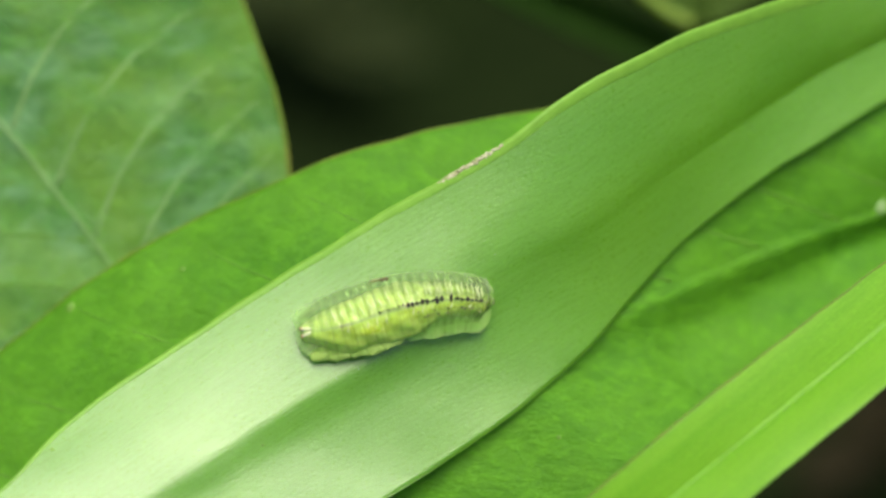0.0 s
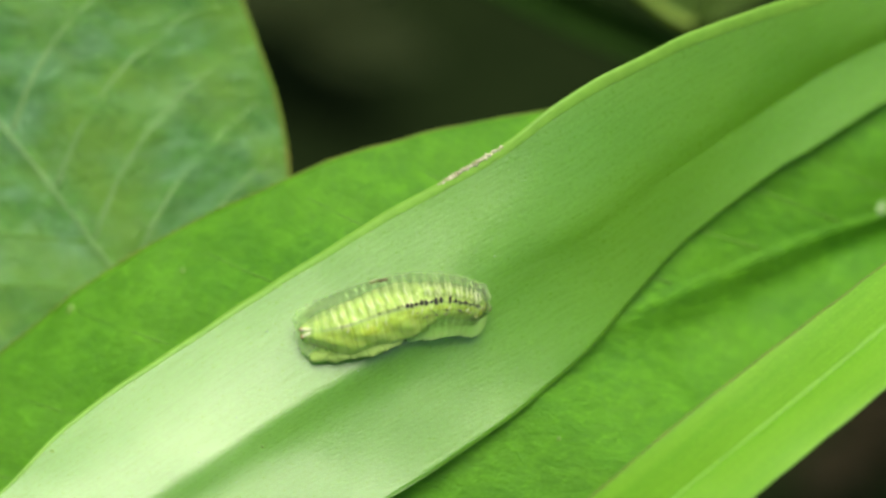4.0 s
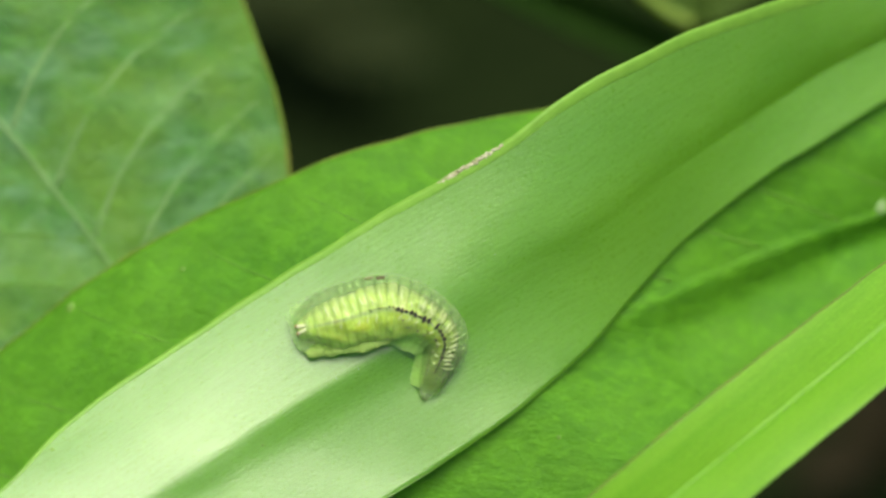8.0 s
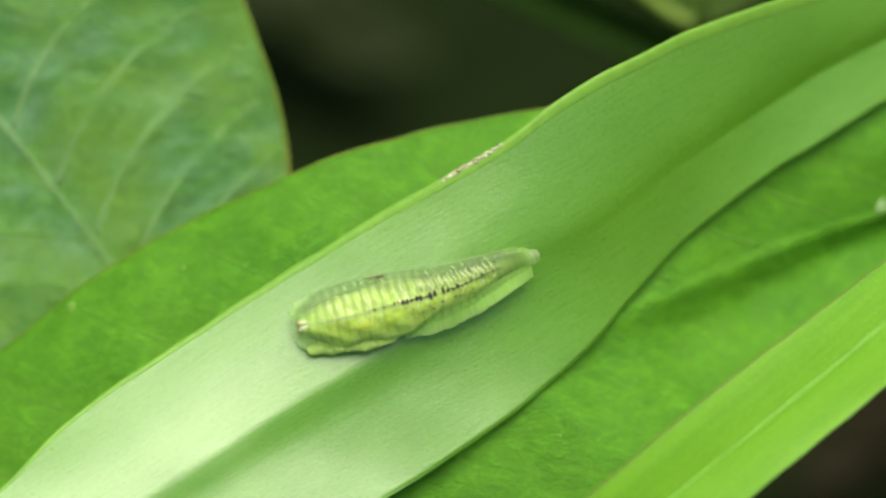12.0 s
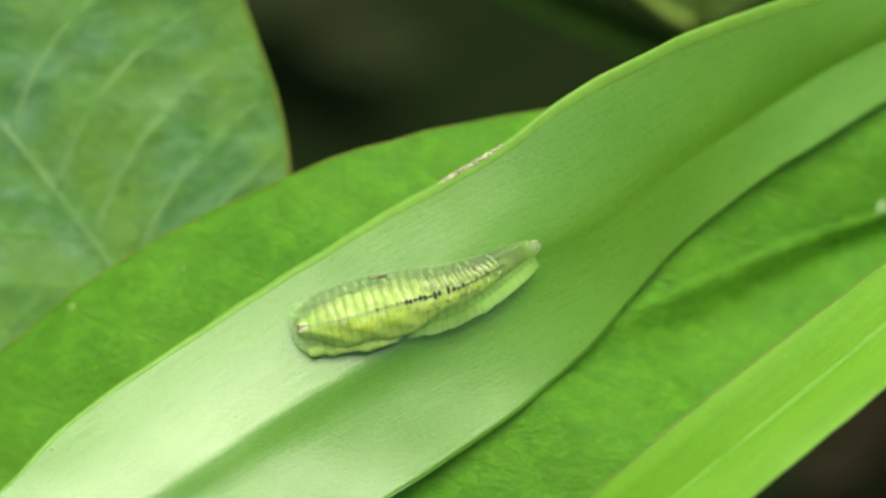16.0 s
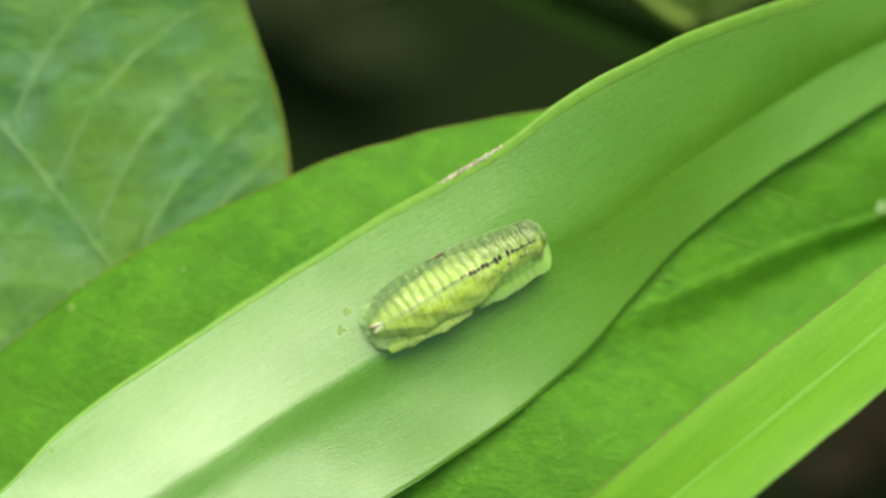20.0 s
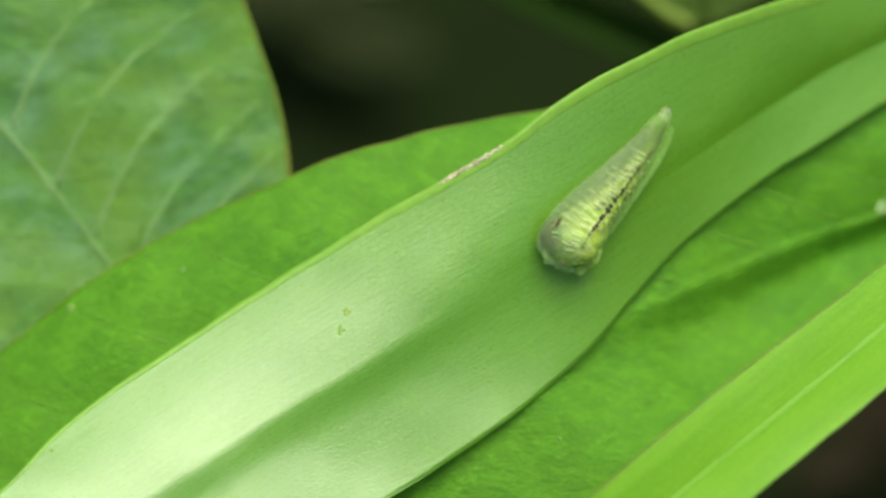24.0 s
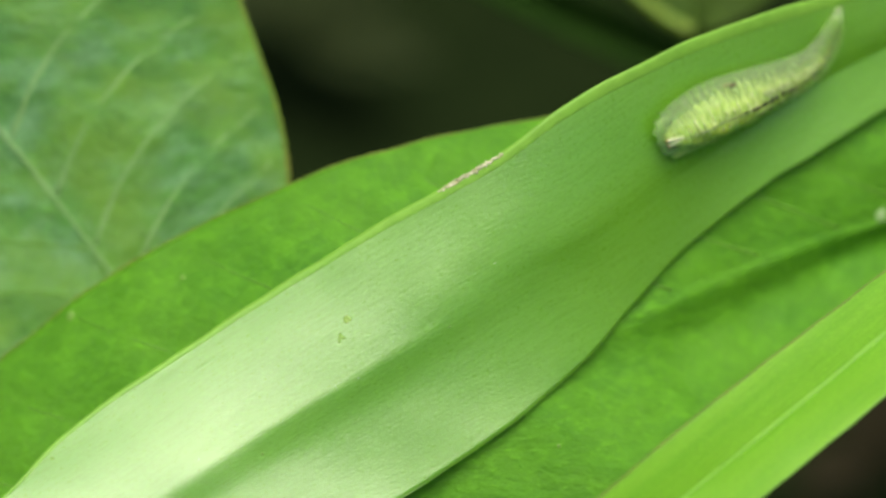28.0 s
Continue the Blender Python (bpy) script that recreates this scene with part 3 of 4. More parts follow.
fleck(broad, broad_leaf, "pale_spot", 0.2375, -0.950, 0.220, VEIN)
fleck(broad, broad_leaf, "pale_spot", 0.4000, 0.490, 0.090, VEIN)
fleck(broad, broad_leaf, "pale_spot", 0.8150, -0.030, 0.300, VEIN_PALE)
fleck(broad, broad_leaf, "pale_spot", 0.3100, -0.840, 0.100, VEIN)
fleck(broad, broad_leaf, "pale_spot", 0.4775, 0.530, 0.030, VEIN)
fleck(broad, broad_leaf, "pale_spot", 0.5700, 0.370, 0.030, VEIN)

left = Leaf(LEFT_U, LEFT_C, LEFT_L, bulge=0.5, soft=0.05, wave=0.45, seed=11.0, quilt=10.2, slant=-0.20, bend=0.45, puff=-0.20)
left_leaf = part("leaf", left.mesh("leaf", 110, 90, 0.3), BROAD_DULL, shrub, "broad grey-green leaf with pale curved veins")
p, r = rib_along(left, 0.01, 0.99, 0, 0, 0.09, 0.05, 80, 0.0)
part("midrib", tube("midrib", p, r, 8, 0.5), VEIN_LEFT, left_leaf, "pale straight midrib")
for kk in (-1, 1):
    p, r = rib_along(left, 0.01, 0.99, kk, kk, 0.09, 0.09, 100, 0.0)
    part("rim", tube("rim", p, r, 6), RIM_BROWN, left_leaf, "dull olive leaf edge")
side_veins(left, left_leaf, [(0.196 + 0.098 * i, -1) for i in range(8)], VEIN_LEFT, -0.20, 0.11, 0.04, -0.02, 0.45)
side_veins(left, left_leaf, [(0.196 + 0.098 * i, 1) for i in range(8)], VEIN_SOFT, -0.20, 0.07, 0.03, -0.02, 0.45)

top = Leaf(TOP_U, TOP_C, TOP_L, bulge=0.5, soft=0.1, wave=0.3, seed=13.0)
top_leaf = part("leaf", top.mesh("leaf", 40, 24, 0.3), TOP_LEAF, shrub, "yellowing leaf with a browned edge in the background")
p, r = rib_along(top, 0.01, 0.99, 1, 1, 0.35, 0.35, 40, 0.0)
part("rim", tube("rim", p, r, 6), RIM_BROWN, top_leaf, "browned leaf edge")

crown = Vector((0.11, 0.12, 0.10))
pts = [Vector((0.11, 0.12, -0.012)).lerp(crown, i / 12) + Vector((0.004 * math.sin(i), 0.003 * math.cos(i * 1.3), 0)) for i in range(13)]
part("stem", tube("stem", pts, [0.0034 - 0.0012 * i / 12 for i in range(13)], 10, up=Vector((0, 1, 0))), STEM, shrub, "thin green stem rooted in soil")
for lf, s in ((broad, 0.99), (left, 0.01), (top, 0.01)):
    end = lf.place(s, 0)
    sag = Vector((0, 0.05, -0.03)) if lf is left else Vector((0, 0.01, 0))
    pts = [crown.lerp(end, f) + sag * math.sin(math.pi * f) for f in [i / 24 for i in range(25)]]
    part("leaf_stalk", tube("leaf_stalk", pts, [0.0012] * 25, 8), STEM, shrub)


# ---- the larva ----
LENGTH = 10.4                     # at rest, in millimetres
RINGS = 30
BODY = ((0.0, 0.82), (0.03, 1.00), (0.08, 1.16), (0.16, 1.27), (0.25, 1.30), (0.35, 1.24), (0.45, 1.11), (0.55, 0.97), (0.65, 0.83), (0.75, 0.71), (0.85, 0.59), (0.92, 0.49), (0.965, 0.41), (1.0, 0.27))


def body_material(name, see=0.0, fat=True, pale=1.0):
    """Soft flesh; the mesh's UV holds the place along the body in millimetres and across it from -1 to 1."""
    k = Net(name)
    uv = k.n.new("ShaderNodeTexCoord").outputs["UV"]
    sep = k.n.new("ShaderNodeSeparateXYZ")
    k.link(uv, sep.inputs[0])
    across = k.add("ShaderNodeMapRange")
    across.inputs["From Min"].default_value = -1.0
    k.link(sep.outputs[1], across.inputs[0])
    length = k.add("ShaderNodeMapRange")
    length.inputs["From Max"].default_value = LENGTH + 0.36
    k.link(sep.outputs[0], length.inputs[0])
    lobes = k.noise(k.coords("UV", (1.7, 4.2, 1)), 1.0, 4, 0.6)
    folds = k.noise(k.coords("UV", (4.6, 1.4, 1)), 1.0, 2, 0.5)
    fine = k.noise(k.coords("UV", (9, 9, 1)), 1.0, 4, 0.7)
    if fat:
        base = k.ramp(across.outputs[0], [(0.0, (0.54, 0.76, 0.18)), (0.18, (0.56, 0.76, 0.15)), (0.34, (0.60, 0.76, 0.10)), (0.45, (0.58, 0.76, 0.17)), (0.50, (0.42, 0.52, 0.24)), (0.55, (0.62, 0.78, 0.22)), (0.79, (0.58, 0.75, 0.18)), (0.88, (0.47, 0.60, 0.19)), (0.95, (0.36, 0.47, 0.16)), (1.0, (0.34, 0.45, 0.16))])
        deep = k.mix(k.ramp(lobes, [(0.44, (0, 0, 0)), (0.60, (1, 1, 1))]), (0, 0, 0), k.ramp(across.outputs[0], [(0.08, (0, 0, 0)), (0.22, (0.8, 0.8, 0.8)), (0.42, (0.8, 0.8, 0.8)), (0.48, (0, 0, 0))]))
        base = k.mix(deep, base, (0.46, 0.60, 0.04))
        # dull gut under the middle of the body, watery green ends
        gut = k.mix(k.ramp(length.outputs[0], [(0.30, (0, 0, 0)), (0.42, (0.9, 0.9, 0.9)), (0.62, (0.9, 0.9, 0.9)), (0.74, (0, 0, 0))]), (0, 0, 0), k.ramp(across.outputs[0], [(0.10, (0, 0, 0)), (0.26, (0.6, 0.6, 0.6)), (0.38, (0, 0, 0)), (0.56, (0, 0, 0)), (0.70, (0.7, 0.7, 0.7)), (0.92, (0.7, 0.7, 0.7))]))
        base = k.mix(k.mix(k.ramp(lobes, [(0.4, (0, 0, 0)), (0.55, (1, 1, 1))]), (0, 0, 0), gut), base, (0.22, 0.29, 0.09))
        base = k.mix(k.ramp(length.outputs[0], [(0.0, (0.5, 0.5, 0.5)), (0.10, (0, 0, 0)), (0.60, (0, 0, 0)), (0.84, (0.6, 0.6, 0.6)), (1.0, (1, 1, 1))]), base, (0.54, 0.74, 0.18))
        hind = k.mix(k.ramp(length.outputs[0], [(0.12, (0.85, 0.85, 0.85)), (0.40, (0, 0, 0))]), (0, 0, 0), k.ramp(across.outputs[0], [(0.80, (0, 0, 0)), (0.90, (1, 1, 1))]))
        base = k.mix(hind, base, (0.54, 0.68, 0.22))
        light = k.mix(k.ramp(folds, [(0.50, (0, 0, 0)), (0.66, (0.75, 0.75, 0.75))]), (0, 0, 0), k.ramp(across.outputs[0], [(0.50, (0.1, 0.1, 0.1)), (0.56, (1, 1, 1)), (0.78, (0.8, 0.8, 0.8)), (0.90, (0.15, 0.15, 0.15))]))
        light = k.mix(k.ramp(length.outputs[0], [(0.36, (1, 1, 1)), (0.50, (0.4, 0.4, 0.4))]), (0, 0, 0), light)
        base = k.mix(light, base, (0.88, 0.92, 0.52))
    else:
        base = k.ramp(across.outputs[0], [(0.0, (0.56 * pale, 0.76 * pale, 0.27 * pale)), (0.5, (0.66, 0.86, 0.40)), (0.72, (0.54, 0.70, 0.36)), (1.0, (0.38 * pale, 0.48 * pale, 0.27 * pale))])
        base = k.mix(k.ramp(length.outputs[0], [(0.80, (0, 0, 0)), (0.92, (0.7, 0.7, 0.7)), (0.985, (1, 1, 1))]), base, (0.50, 0.76, 0.20))
        base = k.mix(k.ramp(length.outputs[0], [(0.925, (0, 0, 0)), (0.965, (0.6, 0.6, 0.6))]), base, (0.80, 0.84, 0.62))
        base = k.mix(k.ramp(length.outputs[0], [(0.985, (0, 0, 0)), (1.0, (0.8, 0.8, 0.8))]), base, (0.36, 0.30, 0.17))
    base = k.mix(k.ramp(fine, [(0.36, (0.35, 0.35, 0.35)), (0.5, (0, 0, 0))]), base, (0.50, 0.62, 0.14))
    k.link(base, k.p.inputs["Base Color"])
    k.set(Roughness=0.24 if not fat else 0.34, Specular_IOR_Level=0.5 if not fat else 0.35, Subsurface_Weight=0.85 if fat else 0.0, Subsurface_Scale=0.0005, Subsurface_Radius=(0.8, 1.0, 0.4))
    nrm = k.bump(folds, 0.5, 0.00010)
    k.link(k.bump(fine, 0.4, 0.00006, nrm), k.p.inputs["Normal"])
    mx = k.letting(base, 0.25 if fat else 0.45)
    if see:
        clear = k.n.new("ShaderNodeBsdfTransparent")
        clear.inputs[0].default_value = (0.97, 1.0, 0.93, 1)
        last = k.n.new("ShaderNodeMixShader")
        if fat:                                 # the fore end has little fat in it
            k.link(k.ramp(length.outputs[0], [(0.45, (0, 0, 0)), (0.64, (0.5 * see,) * 3), (0.76, (0.85 * see,) * 3), (0.86, (see,) * 3)]), last.inputs[0])
        else:
            thick = k.ramp(across.outputs[0], [(0.70, (1, 1, 1)), (0.88, (0.92, 0.92, 0.92))])
            k.link(k.mix(1.0, thick, k.ramp(length.outputs[0], [(0.0, (see - 0.06,) * 3), (0.2, (see,) * 3), (0.66, (see,) * 3), (0.80, (see * 1.02,) * 3), (0.92, (see * 1.02,) * 3), (0.96, (see * 0.84,) * 3), (1.0, (see * 0.62,) * 3)]), 'MULTIPLY'), last.inputs[0])
        k.link(mx.outputs[0], last.inputs[1])
        k.link(clear.outputs[0], last.inputs[2])
        k.link(last.outputs[0], k.out.inputs[0])
    return k.m


LARVA_FAT = body_material("larva fat body", 0.96)
LARVA_SKIN = body_material("larva skin", 0.86, False)
LARVA_FLESH = plain_material("larva flank lobe", (0.40, 0.58, 0.11), (0.50, 0.70, 0.19), 2500, 0.42, 0.3, 0.35)
LARVA_FRILL = body_material("larva frill", 0.30, False, 1.3)
LARVA_LOBE = body_material("larva tail lobe", 0.76, False, 1.25)
MARK = plain_material("dark mark", (0.012, 0.010, 0.006), (0.040, 0.034, 0.018), 3000, 0.5)
FAINT = plain_material("faint mark", (0.16, 0.17, 0.06), (0.26, 0.28, 0.10), 3000, 0.5)
TAN = plain_material("breathing tube", (0.66, 0.62, 0.40), (0.86, 0.84, 0.62), 3000, 0.35)
TAN_DARK = plain_material("breathing tube end", (0.26, 0.15, 0.06), (0.42, 0.28, 0.12), 3000, 0.4)
PALE_FOLD = plain_material("pale fold", (0.60, 0.68, 0.32), (0.76, 0.82, 0.48), 3000, 0.25, 0.6, 0.25)
BROWN_SPOT = plain_material("red-brown spot", (0.055, 0.046, 0.020), (0.13, 0.11, 0.05), 3000, 0.7, 0.15)


def girth(f):
    for (a, ra), (b, rb) in zip(BODY, BODY[1:]):
        if f <= b:
            return ra + (rb - ra) * (f - a) / (b - a)
    return BODY[-1][1]


def core_share(f):
    """How much of the width the opaque flesh takes up under the clear skin."""
    return 0.52 + 1.67 * f if f < 0.14 else 0.754 if f < 0.45 else 0.754 - 0.55 * (f - 0.45)


def ring_mesh(name, f, half, core):
    """One body ring, a flattened barrel that bulges between two folds; x along the body, z to the back."""
    n, m = 12, 44
    verts, uvs, faces = [], [], []
    for a in range(n + 1):
        x = -1 + 2 * a / n
        g = min(1.0, max(0.0, f + x * half / LENGTH))
        full = girth(g)
        r = full * (core_share(g) if core else 1.0)
        if (f == 0 and x < 0) or (f == 1 and x > 0):
            prof, dent = max(0.03, 1 - x * x) ** 0.5, 0.0
        else:
            out = max(0.0, abs(x) - 0.5)
            prof = 1 - 1.0 * out * out
            dent = (0.050 if core else 0.030) * min(1.0, x * x * 2.2)
        run = f * LENGTH + x * half
        belly = 0.24 * min(1.0, max(0.0, g / 0.10)) * min(1.0, max(0.0, (0.50 - g) / 0.12)) if core else 0.0     # the fat sags to one side
        for b in range(m):
            t = radians(-34) + radians(248) * b / (m - 1)
            y, z = math.cos(t), math.sin(t)
            wob = 1 + (0.13 if core else 0.07) * noise.noise(Vector((run * 1.1 + (7 if core else 0), y * 2.4, z * 2.4)))
            wob *= 1 - dent * (0.12 + 0.88 * min(1.0, max(0.0, y * 3 + 0.4)))
            tall = 0.55 if z < 0 else (0.80 * full - 0.05) / r if core else 0.80
            verts.append((x * half * MM, (y * r * (1 + belly if y < 0 else 1) * prof * wob - (0.05 * full if core else 0.0)) * MM, z * r * tall * prof * wob * MM))
            uvs.append((run, y))
    for a in range(n):
        for b in range(m - 1):       # the skin is open along the belly, where it lies on the leaf
            faces.append((a * m + b, a * m + b + 1, (a + 1) * m + b + 1, (a + 1) * m + b))
    me = bpy.data.meshes.new(name)
    me.from_pydata(verts, [], faces)
    lay = me.uv_layers.new(name="UVMap")
    lay.data.foreach_set("uv", np.array([uvs[lp.vertex_index] for lp in me.loops], dtype=np.float32).ravel())
    me.flip_normals()
    return smooth(me)


def frill_mesh(i, f, half, side):
    """The thin clear frill along a flank; each ring bears one blunt tooth of it."""
    rng = random.Random(90 + i * 2 + side)
    n, m = 8, 4
    r = girth(f)
    if side < 0:
        reach = 0.10 + (0.38 * min(1.0, max(0.0, (f - 0.30) / 0.16)) * min(1.0, max(0.0, (1.02 - f) / 0.14)))
    else:
        reach = 0.10 if f < 0.7 else 0.06
    reach *= rng.uniform(0.93, 1.07)
    tip = rng.uniform(-0.2, 0.3)
    verts, uvs = [], []
    for a in range(n + 1):
        x = -1 + 2 * a / n
        edge = 1 - 0.5 * abs(x - tip) - 0.3 * rng.random()
        for b in range(m + 1):
            g = b / m
            y = r * 0.62 + (r * 0.32 + reach * (0.77 + 0.25 * edge)) * g
            z = 0.24 * r - (0.34 * r + 0.06) * g + 0.05 * rng.random() * g
            verts.append((x * half * MM, side * y * MM, z * MM))
            uvs.append((f * LENGTH + x * half, side * min(1.0, y / r)))
    w = m + 1
    bm = bmesh.new()
    lay = bm.loops.layers.uv.new("UVMap")
    vs = [bm.verts.new(v) for v in verts]
    for a in range(n):
        for b in range(m):
            ids = (a * w + b, a * w + b + 1, (a + 1) * w + b + 1, (a + 1) * w + b)
            face = bm.faces.new([vs[q] for q in ids])
            for lp, q in zip(face.loops, ids):
                lp[lay].uv = uvs[q]
    bmesh.ops.solidify(bm, geom=list(bm.faces), thickness=0.00006)
    bmesh.ops.recalc_face_normals(bm, faces=bm.faces)
    me = bpy.data.meshes.new("frill")
    bm.to_mesh(me)
    bm.free()
    return smooth(me)


def lump(r, sx, sy, sz, place, seed, rough=0.3, level=2):
    bm = bmesh.new()
    bmesh.ops.create_icosphere(bm, subdivisions=level, radius=1)
    for v in bm.verts:
        v.co *= 1 + rough * noise.noise(v.co * 1.7 + Vector((seed, 0, 0)))
        v.co = Vector((v.co.x * sx, v.co.y * sy, v.co.z * sz)) * r * MM + Vector(place) * MM
    return bm


def fold_cord(name, f, x0, y0, y1, thick, material, ring, rng, lift=0.012):
    """A pale crease across the back, from y0 to y1 of the half width."""
    r = girth(f) * 0.81
    pts = []
    for b in range(8):
        y = y0 + (y1 - y0) * b / 7
        pts.append(Vector((x0 + 0.035 * math.sin(b * 0.9 + rng.uniform(-0.3, 0.3)), y * girth(f), r * math.sqrt(max(0.02, 1 - y * y)) + lift)) * MM)
    part(name, tube(name, pts, [thick * MM * (1 - abs(b - 3.5) / 5) for b in range(8)], 6, up=Vector((1, 0, 0))), material, ring, local=Matrix())


larva = thing("fly_larva", SLOPE, "translucent yellow-green maggot with a dark dashed back line", "larva")
rings = []
for i in range(RINGS):
    f = i / (RINGS - 1)
    r = girth(f)
    half = 0.36
    rng = random.Random(i)
    ring = part("body_ring", ring_mesh("body_ring", f, half * 0.80 if 0 < i < RINGS - 1 else half, False), LARVA_SKIN, larva, "pale see-through head end" if f > 0.9 else "", local=Matrix())
    rings.append(ring)
    if f < 0.97:
        part("fat_body", ring_mesh("fat_body", f, half, True), LARVA_FAT, ring, "yellow-green fat body inside", local=Matrix())
    for side in (-1, 1) if f < 0.96 else ():
        part("frill", frill_mesh(i, f, half * 0.95, side), LARVA_FRILL if side < 0 and f > 0.36 else LARVA_LOBE, ring, "clear toothed skin frill" if side < 0 and f > 0.36 else "", local=Matrix())
    crest = r * 0.815
    if 0.20 < f < 0.80:
        heavy = 1.25 if 0.46 < f < 0.54 else 1.0 if 0.37 < f < 0.62 else 0.75 if f > 0.34 else 0.55
        if f > 0.27:
            for dx in (-0.09, 0.09):         # short bars across the back line
                if rng.random() < 0.80:
                    part("back_mark", lump(0.085 * heavy * rng.uniform(0.7, 1.2), rng.uniform(0.45, 0.9), rng.uniform(0.7, 1.5), 0.35, (dx + rng.uniform(-0.03, 0.03), rng.uniform(-0.04, 0.04), crest), i + dx), MARK, ring, "black dash on the back", local=Matrix())
        pts = [Vector((-0.20 + 0.08 * a, 0.025 * math.sin(a * 1.7 + i), crest - 0.004)) * MM for a in range(6)]
        if f > 0.54 or rng.random() < 0.45:
            part("back_line", tube("back_line", pts, [0.030 * MM * heavy * rng.uniform(0.4, 1.1)] * 6, 6, up=Vector((0, 0, 1))), MARK if f > 0.40 else FAINT, ring, local=Matrix())
        if 0.38 < f < 0.64:
            for q in range(2):
                y = rng.uniform(0.26, 0.56)
                part("flank_mark", lump(rng.uniform(0.026, 0.046), 1.4, 0.8, 0.4, (rng.uniform(-0.15, 0.15), -r * y, r * 0.81 * math.sqrt(1 - y * y)), i + q), MARK if q else FAINT, ring, local=Matrix())
        if f > 0.5 and i % 2:
            y = rng.uniform(0.40, 0.62)
            part("flank_mark", lump(0.034, 0.7, 1.5, 0.4, (0.0, r * y, r * 0.81 * math.sqrt(1 - y * y)), i), MARK, ring, local=Matrix())
    if 0.08 < f < 0.78:
        if rng.random() < 0.85:
            fold_cord("cross_fold", f, rng.uniform(-0.05, 0.05), rng.uniform(0.05, 0.18), rng.uniform(0.36, 0.64), 0.034, PALE_FOLD, ring, rng)
        if rng.random() < 0.45:
            fold_cord("cross_fold", f, 0.05, -rng.uniform(0.10, 0.2), -rng.uniform(0.28, 0.42), 0.030, PALE_FOLD, ring, rng)
        if f > 0.42:                            # slanting pale creases over the dull gut
            for dx in (-0.10, 0.09):
                fold_cord("cross_fold", f, dx, rng.uniform(0.16, 0.24), rng.uniform(0.56, 0.74), 0.022, PALE_FOLD, ring, rng)
        # pale skin ridges whose light colour also paints glints along the upper flank
        if rng.random() < 0.4:
            fold_cord("flank_ridge_glint", f, rng.uniform(-0.1, 0.1), rng.uniform(0.66, 0.80), rng.uniform(0.88, 0.97), 0.020, LARVA_FRILL, ring, rng)
    if i == 9:
        part("flank_spot", lump(0.095, 2.2, 0.8, 0.6, (0, r * 0.90, r * 0.36), 3, 0.5), BROWN_SPOT, ring, "dark red-brown spot", local=Matrix())
    if i == 8:
        part("flank_spot", lump(0.10, 2.0, 0.6, 0.7, (0.05, r * 0.93, r * 0.28), 5), FAINT, ring, local=Matrix())
    if i == 0:
        for side in (-1, 1):
            pts = [Vector((0.42 - 0.66 * a / 5, side * (0.04 + 0.10 * (a / 5) ** 1.5), 0.66 - 0.16 * a / 5)) * MM for a in range(6)]
            pipe = part("breathing_tube", tube("breathing_tube", pts, [q * MM for q in (0.03, 0.06, 0.075, 0.08, 0.08, 0.06)], 8, up=Vector((0, 0, 1))), TAN, ring, "pale breathing tube", local=Matrix())
            part("tube_end", lump(0.075, 0.8, 1, 1, (-0.25, side * 0.15, 0.50), side + 2), TAN_DARK, pipe, local=Matrix())
        for q in range(9):       # soft lobes round the hind end
            t = math.pi * (-0.02 + 1.04 * q / 8)
            part("tail_lobe", lump(0.24, 1.3 + 0.4 * rng.random(), 1.0, 0.5, (-0.28 * math.sin(t) - 0.02 + 0.08 * rng.random(), 0.90 * r * math.cos(t), 0.12 + 0.10 * rng.random()), q, 0.25), LARVA_LOBE, ring, local=Matrix())
    if 1 <= i <= 8:                             # soft lobes along the hind flank
        part("tail_lobe", lump(0.27, 1.7, 1.0, 0.6, (rng.uniform(-0.1, 0.1), -r * rng.uniform(0.90, 0.97), 0.10 + 0.1 * rng.random()), i - 1, 0.25), LARVA_FLESH, ring, local=Matrix())
    if i == RINGS - 1:
        for side in (-1, 1):
            part("mouth_hook", lump(0.05, 1.6, 0.5, 0.6, (0.30, side * 0.06, 0.06), side), BROWN_SPOT, ring, "dark mouth hook", local=Matrix())


# ---- the ant ----
ANT = plain_material("ant shell", (0.006, 0.005, 0.005), (0.016, 0.011, 0.010), 2500, 0.22, 0.6, 0.0, 0.0001, 0.6)
ANT_RED = plain_material("ant reddish shell", (0.016, 0.010, 0.009), (0.095, 0.045, 0.030), 1400, 0.34, 0.5)
ANT_LEG = plain_material("ant leg", (0.012, 0.009, 0.007), (0.030, 0.020, 0.014), 2500, 0.4, 0.5)

ANT_MM = 1.025 * MM
ant = thing("ant", SLOPE, "shiny black ant with a reddish waist, running over the grey-green leaf", "ant")


def blob(name, parts_, material, label=""):
    bm = bmesh.new()
    for (x, y, z), (sx, sy, sz) in parts_:
        ret = bmesh.ops.create_uvsphere(bm, u_segments=24, v_segments=16, radius=1)
        for v in ret["verts"]:
            v.co = Vector((v.co.x * sx + x, v.co.y * sy + y, v.co.z * sz + z)) * ANT_MM
    me = bpy.data.meshes.new(name)
    bm.to_mesh(me)
    bm.free()
    return part(name, smooth(me), material, ant, label, local=Matrix())


